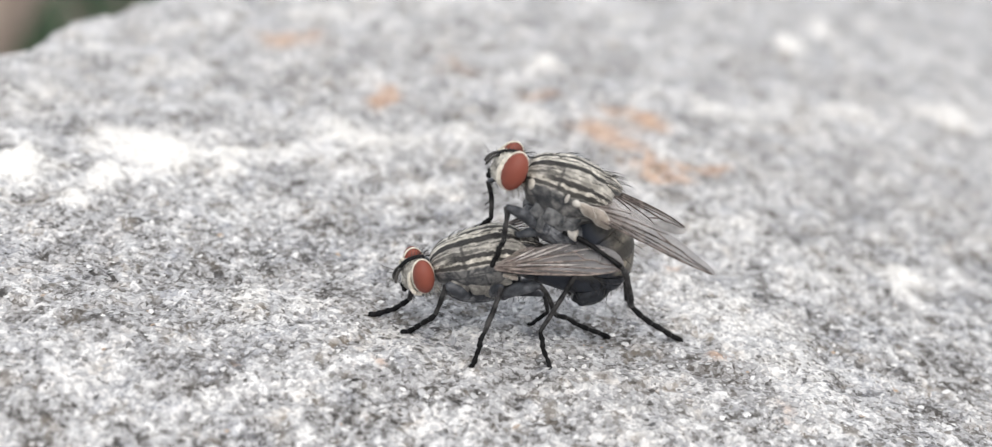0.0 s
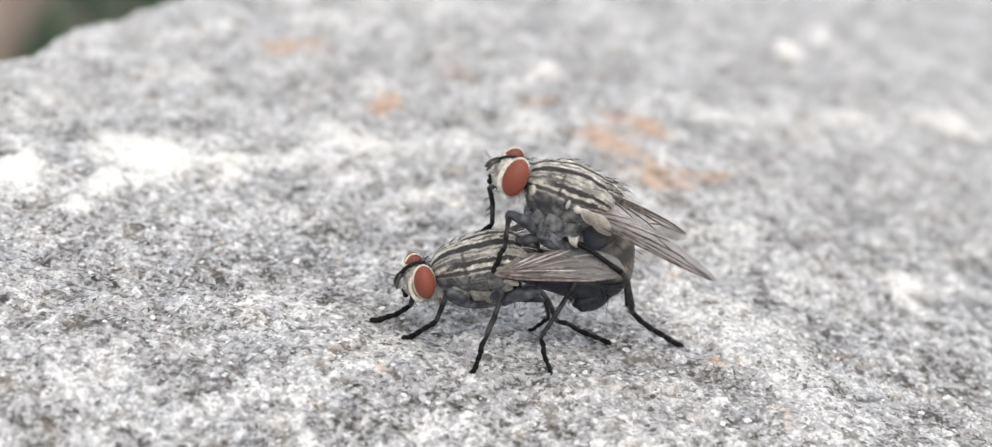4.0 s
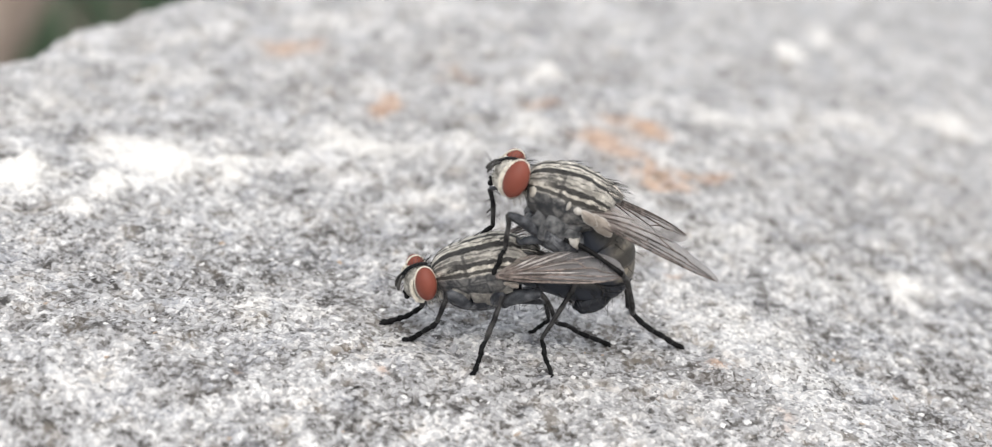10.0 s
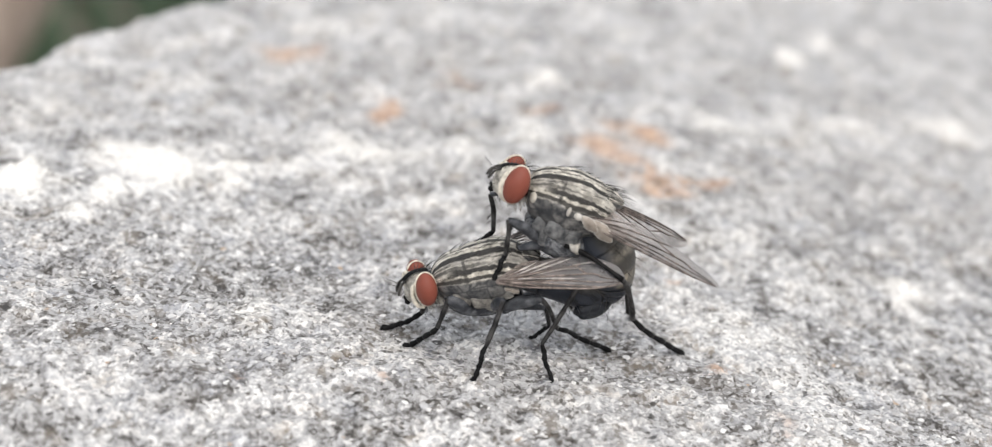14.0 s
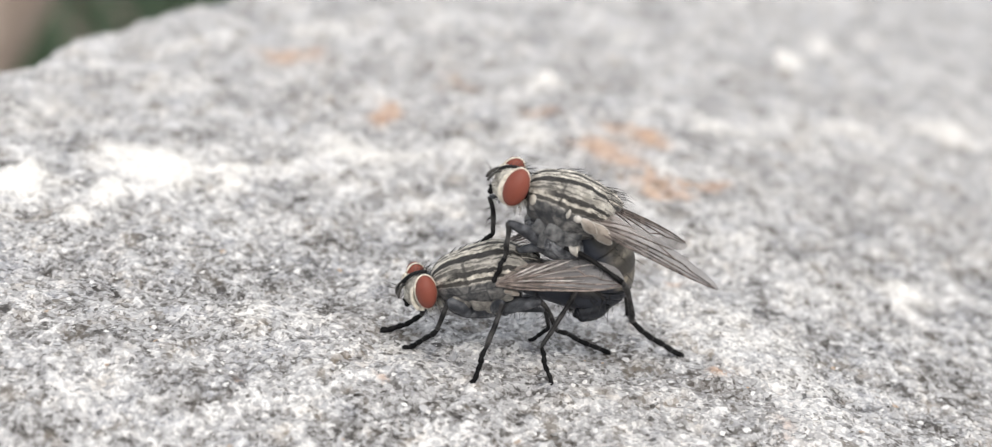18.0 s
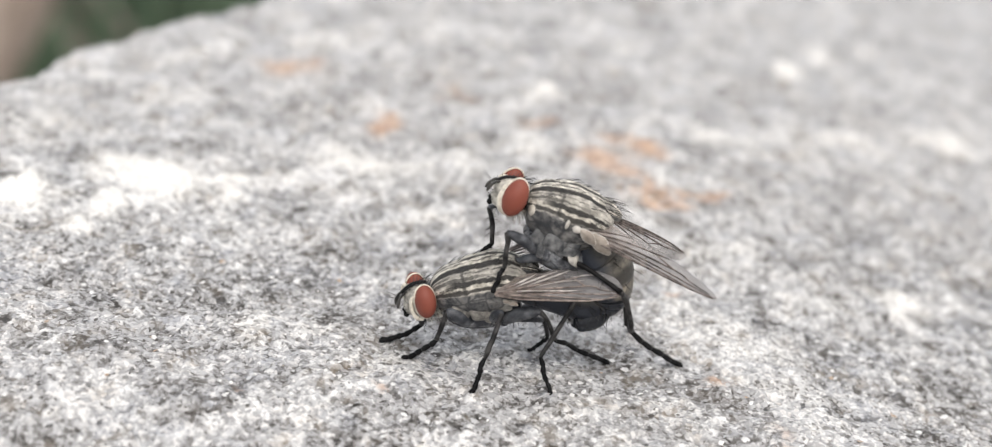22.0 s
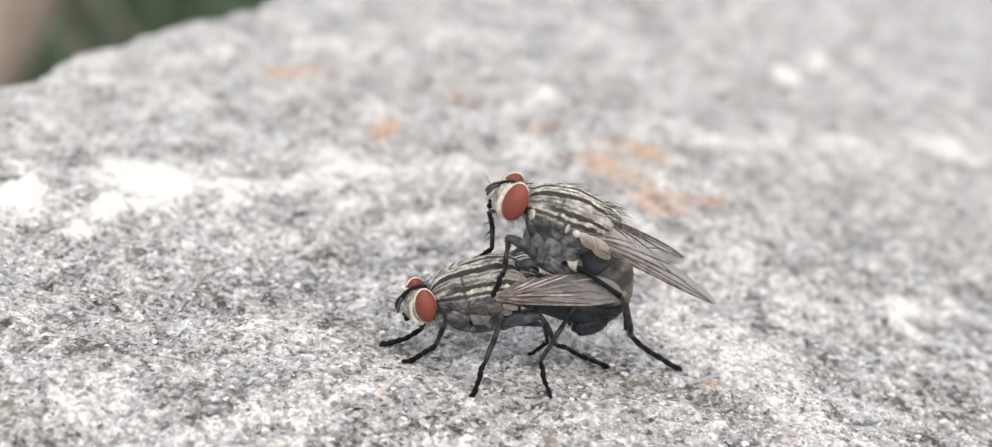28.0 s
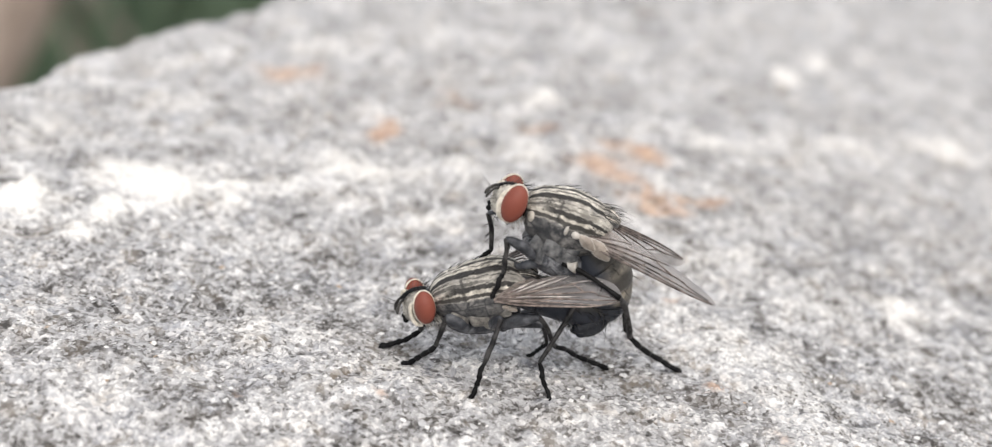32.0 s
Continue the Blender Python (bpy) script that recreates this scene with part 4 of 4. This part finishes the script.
def lower_fly():
    fly = thing("fly", "grey striped flesh fly standing on the stone beneath its mate", "fly", "mating pair of flies")
    fly.matrix_basis = BASE
    chest = ((*(-2.60, 0.00, 3.45), 0.55, 0.6), (*(-2.27, 0.00, 3.60), 0.95, 0.98), (*(-1.55, 0.00, 3.82), 1.22, 1.32), (*(-0.52, 0.00, 4.03), 1.40, 1.48),
             (*(0.50, 0.00, 4.22), 1.34, 1.38), (*(1.32, 0.00, 4.19), 0.85, 0.95))
    belly = ((*(0.77, 0.00, 4.07), 0.6, 0.6), (*(1.60, 0.00, 3.91), 0.82, 0.82), (*(2.80, 0.00, 3.57), 0.90, 0.88), (*(3.91, 0.00, 3.20), 0.90, 0.84),
             (*(4.83, 0.00, 3.07), 0.70, 0.68), (*(5.44, 0.00, 3.07), 0.2, 0.2))
    shield = ((*(0.77, 0.00, 4.92), 0.3, 0.6), (*(1.32, 0.00, 4.92), 0.40, 0.60), (*(1.87, 0.00, 4.74), 0.2, 0.3))
    trunk(fly, chest, belly, shield, 11)
    bm = bmesh.new()
    tube(bm, ((4.77, -0.20, 2.93), (4.38, -0.30, 2.54), (3.88, -0.40, 2.38), (3.44, -0.45, 2.50)), (0.46, 0.50, 0.46, 0.30), 14, 10, 0.1)
    ball(bm, (3.82, -0.62, 2.21), (0.26, 0.24, 0.20), None, 10, 12)
    part("abdomen_tip", bm, GLOSS, fly, "glossy black abdomen tip")
    bm = bmesh.new()
    tube(bm, ((-2.77, 0.00, 3.45), (-2.44, 0.00, 3.57)), (0.42, 0.5), 10)
    part("neck", bm, BLACK, fly)
    bm = bmesh.new()
    sweep(bm, ((*(-2.17, 0.00, 2.95), 0.3, 0.4), (*(-1.56, 0.00, 2.70), 0.65, 0.85), (*(-0.53, 0.00, 2.70), 0.7, 1.0), (*(0.44, 0.00, 2.89), 0.6, 0.85), (*(1.14, 0.00, 3.07), 0.3, 0.4)), 16, 20, lumps=0.12)
    for x, y, z in ((-1.54, -0.70, 2.81), (-0.33, -0.80, 2.68), (0.39, -0.80, 2.74), (-1.74, 0.60, 2.20), (-0.39, 0.70, 1.96)):
        ball(bm, (x, y, z), (0.29, 0.28, 0.36), None, 10, 12)
    part("breast", bm, BREAST, fly, "slate black underside with hip joints")
    skull = head(fly, (-3.01, -0.92, 3.62), (-3.54, 0.92, 3.42), (0.465, 0.50, 0.75), -6, 21)
    wing(fly, (0.03, -1.50, 4.14), (5.45, -2.10, 4.17), (0.16, -0.65, 5.18), 0.45, "smoky veined wing folded along the body", 0.12, pleat=0.17, ribs=VEIN_PALE)
    wing(fly, (-0.45, 1.00, 4.62), (3.75, 3.80, 5.24), (0.66, 0.50, 4.56), 0.4, "smoky veined wing spread beside the mate", skin=FAR_MEMBRANE)
    calypter(fly, (0.35, -1.50, 4.02), Vector((0.6, 0.0, -0.06)), Vector((0.05, -0.1, -0.2)))
    bm = bmesh.new()
    ball(bm, (-1.90, -0.80, 3.80), (0.46, 0.26, 0.36), None, 10, 14)
    part("shoulder", bm, CALLUS, fly)
    side_plates(fly, ((-1.42, 1.10, 3.38, 0.44, 0.46, 12), (-0.66, 1.22, 3.38, 0.44, 0.52, -12), (-0.06, 1.16, 3.12, 0.36, 0.46, 8),
                      (-1.50, 0.92, 2.78, 0.40, 0.24, 14), (0.42, 1.15, 3.60, 0.32, 0.34, -10)), FLANK)
    limb(fly, (-1.16, -0.85, 2.60), (-2.10, -1.25, 3.30), (-2.55, -1.00, 1.80), (-4.09, -0.31, 0.49), 1.15, 1.25, 0.22)
    fore = limb(fly, (-2.36, 0.60, 2.39), (-3.16, 0.90, 2.17), (-3.32, 1.10, 1.43), (-5.13, 1.17, 0.62), 1.15, 1.0, 0.22)
    limb(fly, (-0.17, -0.80, 2.62), (0.30, -1.80, 3.51), (-0.43, -2.50, 1.70), (-1.06, -2.91, 0.13), 1.1)
    limb(fly, (-0.17, 0.80, 1.84), (2.17, 1.60, 1.39), (2.41, 1.70, 0.40), (1.50, 1.62, -0.18), 0.9)
    limb(fly, (0.39, -0.90, 2.73), (1.97, -1.30, 3.31), (2.67, -0.60, 1.51), (5.11, 1.28, -0.61), 1.0, 1.25)
    limb(fly, (0.59, 0.60, 2.14), (2.44, 1.60, 2.13), (3.48, 2.20, 1.07), (4.34, 4.47, -0.52), 0.9)
    return fly, fore, skull


def upper_fly():
    fly = thing("fly", "grey striped flesh fly mounted on the back of its mate", "fly", "mating pair of flies")
    fly.matrix_basis = BASE
    chest = ((*(1.35, 0.00, 7.96), 0.6, 0.6), (*(1.62, 0.00, 7.90), 1.0, 1.0), (*(2.27, 0.00, 7.69), 1.28, 1.32), (*(3.20, 0.00, 7.34), 1.42, 1.45),
             (*(4.19, 0.00, 6.92), 1.25, 1.3), (*(4.79, 0.00, 6.62), 0.8, 0.9))
    belly = ((*(3.77, 0.00, 6.20), 0.7, 0.7), (*(4.22, 0.00, 5.47), 1.2, 1.15), (*(4.68, 0.00, 4.65), 1.38, 1.3), (*(4.92, 0.00, 3.76), 1.12, 1.1),
             (*(4.83, 0.00, 3.07), 0.74, 0.75), (*(4.51, 0.00, 2.57), 0.25, 0.3))
    shield = ((*(4.27, 0.00, 7.87), 0.3, 0.6), (*(4.82, 0.00, 7.60), 0.40, 0.60), (*(5.37, 0.00, 7.22), 0.2, 0.3))
    trunk(fly, chest, belly, shield, 31)
    bm = bmesh.new()
    tube(bm, ((1.14, 0.00, 7.99), (1.57, 0.00, 7.81)), (0.42, 0.5), 10)
    part("neck", bm, BLACK, fly)
    bm = bmesh.new()
    sweep(bm, ((*(1.47, 0.00, 6.83), 0.35, 0.5), (*(1.96, 0.00, 6.32), 0.75, 0.95), (*(2.76, 0.00, 5.72), 0.95, 1.15), (*(3.59, 0.00, 5.32), 0.9, 1.1), (*(4.42, 0.00, 5.11), 0.5, 0.7)), 16, 20, lumps=0.12)
    for x, y, z in ((1.57, -0.70, 6.35), (2.27, -0.90, 5.96), (3.01, -0.90, 5.66), (1.60, 0.70, 5.75), (2.33, 0.90, 5.17)):
        ball(bm, (x, y, z), (0.30, 0.28, 0.46), None, 10, 12)
    part("breast", bm, BREAST, fly, "slate black underside with hip joints")
    head(fly, (0.86, -0.85, 8.52), (0.65, 0.75, 8.47), (0.535, 0.5, 0.84), 24, 41)
    near_wing = wing(fly, (3.52, -1.50, 7.17), (9.32, -2.40, 4.26), (4.36, -0.20, 7.61), 0.4, "smoky veined wing held out backwards", taper=0.55, pleat=0.06)
    wing(fly, (4.58, 1.20, 6.98), (8.59, 3.00, 4.23), (4.14, 0.50, 6.57), 0.5, "smoky veined wing behind the body", skin=FAR_MEMBRANE)
    calypter(fly, (3.56, -1.75, 7.54), Vector((1.15, 0.0, -0.52)), Vector((0.22, -0.12, -0.80)))
    bm = bmesh.new()
    tube(bm, ((3.13, -1.20, 5.90), (3.28, -1.35, 5.82), (3.50, -1.45, 5.81)), (0.06, 0.16, 0.26), 10)
    part("halter", bm, IVORY, fly, "small ivory halter knob")
    bm = bmesh.new()
    ball(bm, (1.86, -0.84, 7.92), (0.46, 0.24, 0.38), None, 10, 14)
    part("shoulder", bm, CALLUS, fly)
    side_plates(fly, ((1.95, 0.98, 6.90, 0.30, 0.52, 34), (2.64, 1.20, 6.74, 0.50, 0.56, 26), (2.10, 1.00, 6.20, 0.32, 0.46, 14),
                      (3.02, 1.12, 6.12, 0.50, 0.34, 30), (3.46, 1.16, 6.70, 0.34, 0.46, 24)), THORAX_SIDE)
    bm = bmesh.new()
    ball(bm, (3.06, -1.52, 7.58), (0.09, 0.10, 0.22), Matrix.Rotation(radians(20), 4, "Y"), 10, 12)
    ball(bm, (3.45, -1.68, 7.42), (0.20, 0.12, 0.16), Matrix.Rotation(radians(30), 4, "Y"), 10, 12)
    part("wing_joint", bm, IVORY, fly, "cream white knobs at the wing root")
    limb(fly, (1.79, -0.80, 6.01), (0.53, -1.30, 7.10), (0.40, -1.35, 5.46), (-0.08, -1.35, 4.37), 1.05)
    limb(fly, (0.66, 0.90, 7.35), (-0.25, 0.60, 7.43), (-0.11, 0.60, 5.68), (-0.89, 0.70, 4.89), 1.0, 0.5)
    limb(fly, (2.61, -0.60, 5.52), (3.67, -0.85, 3.94), (1.97, -1.95, 1.46), (2.42, -2.36, -0.29), 1.0, 0.7)
    limb(fly, (2.74, -0.70, 5.69), (0.98, -0.50, 5.38), (0.77, 0.50, 5.11), (0.45, 1.10, 4.85), 1.0)
    limb(fly, (2.91, -1.20, 5.87), (5.38, -1.95, 4.59), (6.02, -0.30, 1.82), (8.48, 1.77, -1.02), 1.15, 0.42, 0.15, BLACK)
    limb(fly, (3.23, 1.00, 4.62), (5.72, 2.00, 2.62), (6.00, 2.40, 0.81), (6.45, 4.76, -0.77), 1.0)
    return fly, near_wing


LOWER, FORELEG, LOWER_HEAD = lower_fly()
UPPER, NEAR_WING = upper_fly()


def motions():
    """The lower fly shifts a forefoot once; both bodies settle by a hair's breadth at the same moment."""
    swing = pose(-0.47 * MM, -0.10 * MM, 0.03 * MM)
    still = Matrix()
    walk(FORELEG, [(0.0, swing), (8.7, swing), (8.8, still), (32.0, still)])
    turned = pose(-0.045 * MM, 0, -0.035 * MM)
    walk(LOWER_HEAD, [(0.0, turned), (8.7, turned), (8.9, still), (32.0, still)])
    walk(NEAR_WING, [(t, pose(x * MM, 0, z * MM)) for t, x, z in
                     ((0.0, -0.09, -0.04), (5.5, -0.11, -0.05), (8.5, -0.14, -0.05), (9.0, -0.04, -0.01), (10.0, 0, 0),
                      (19.0, 0.01, 0), (25.0, -0.02, 0), (32.0, 0, 0))])
    nudge = BASE @ pose(-0.02 * MM, 0, -0.03 * MM)
    walk(UPPER, [(0.0, nudge), (8.7, nudge), (9.0, BASE), (32.0, BASE)])


motions()
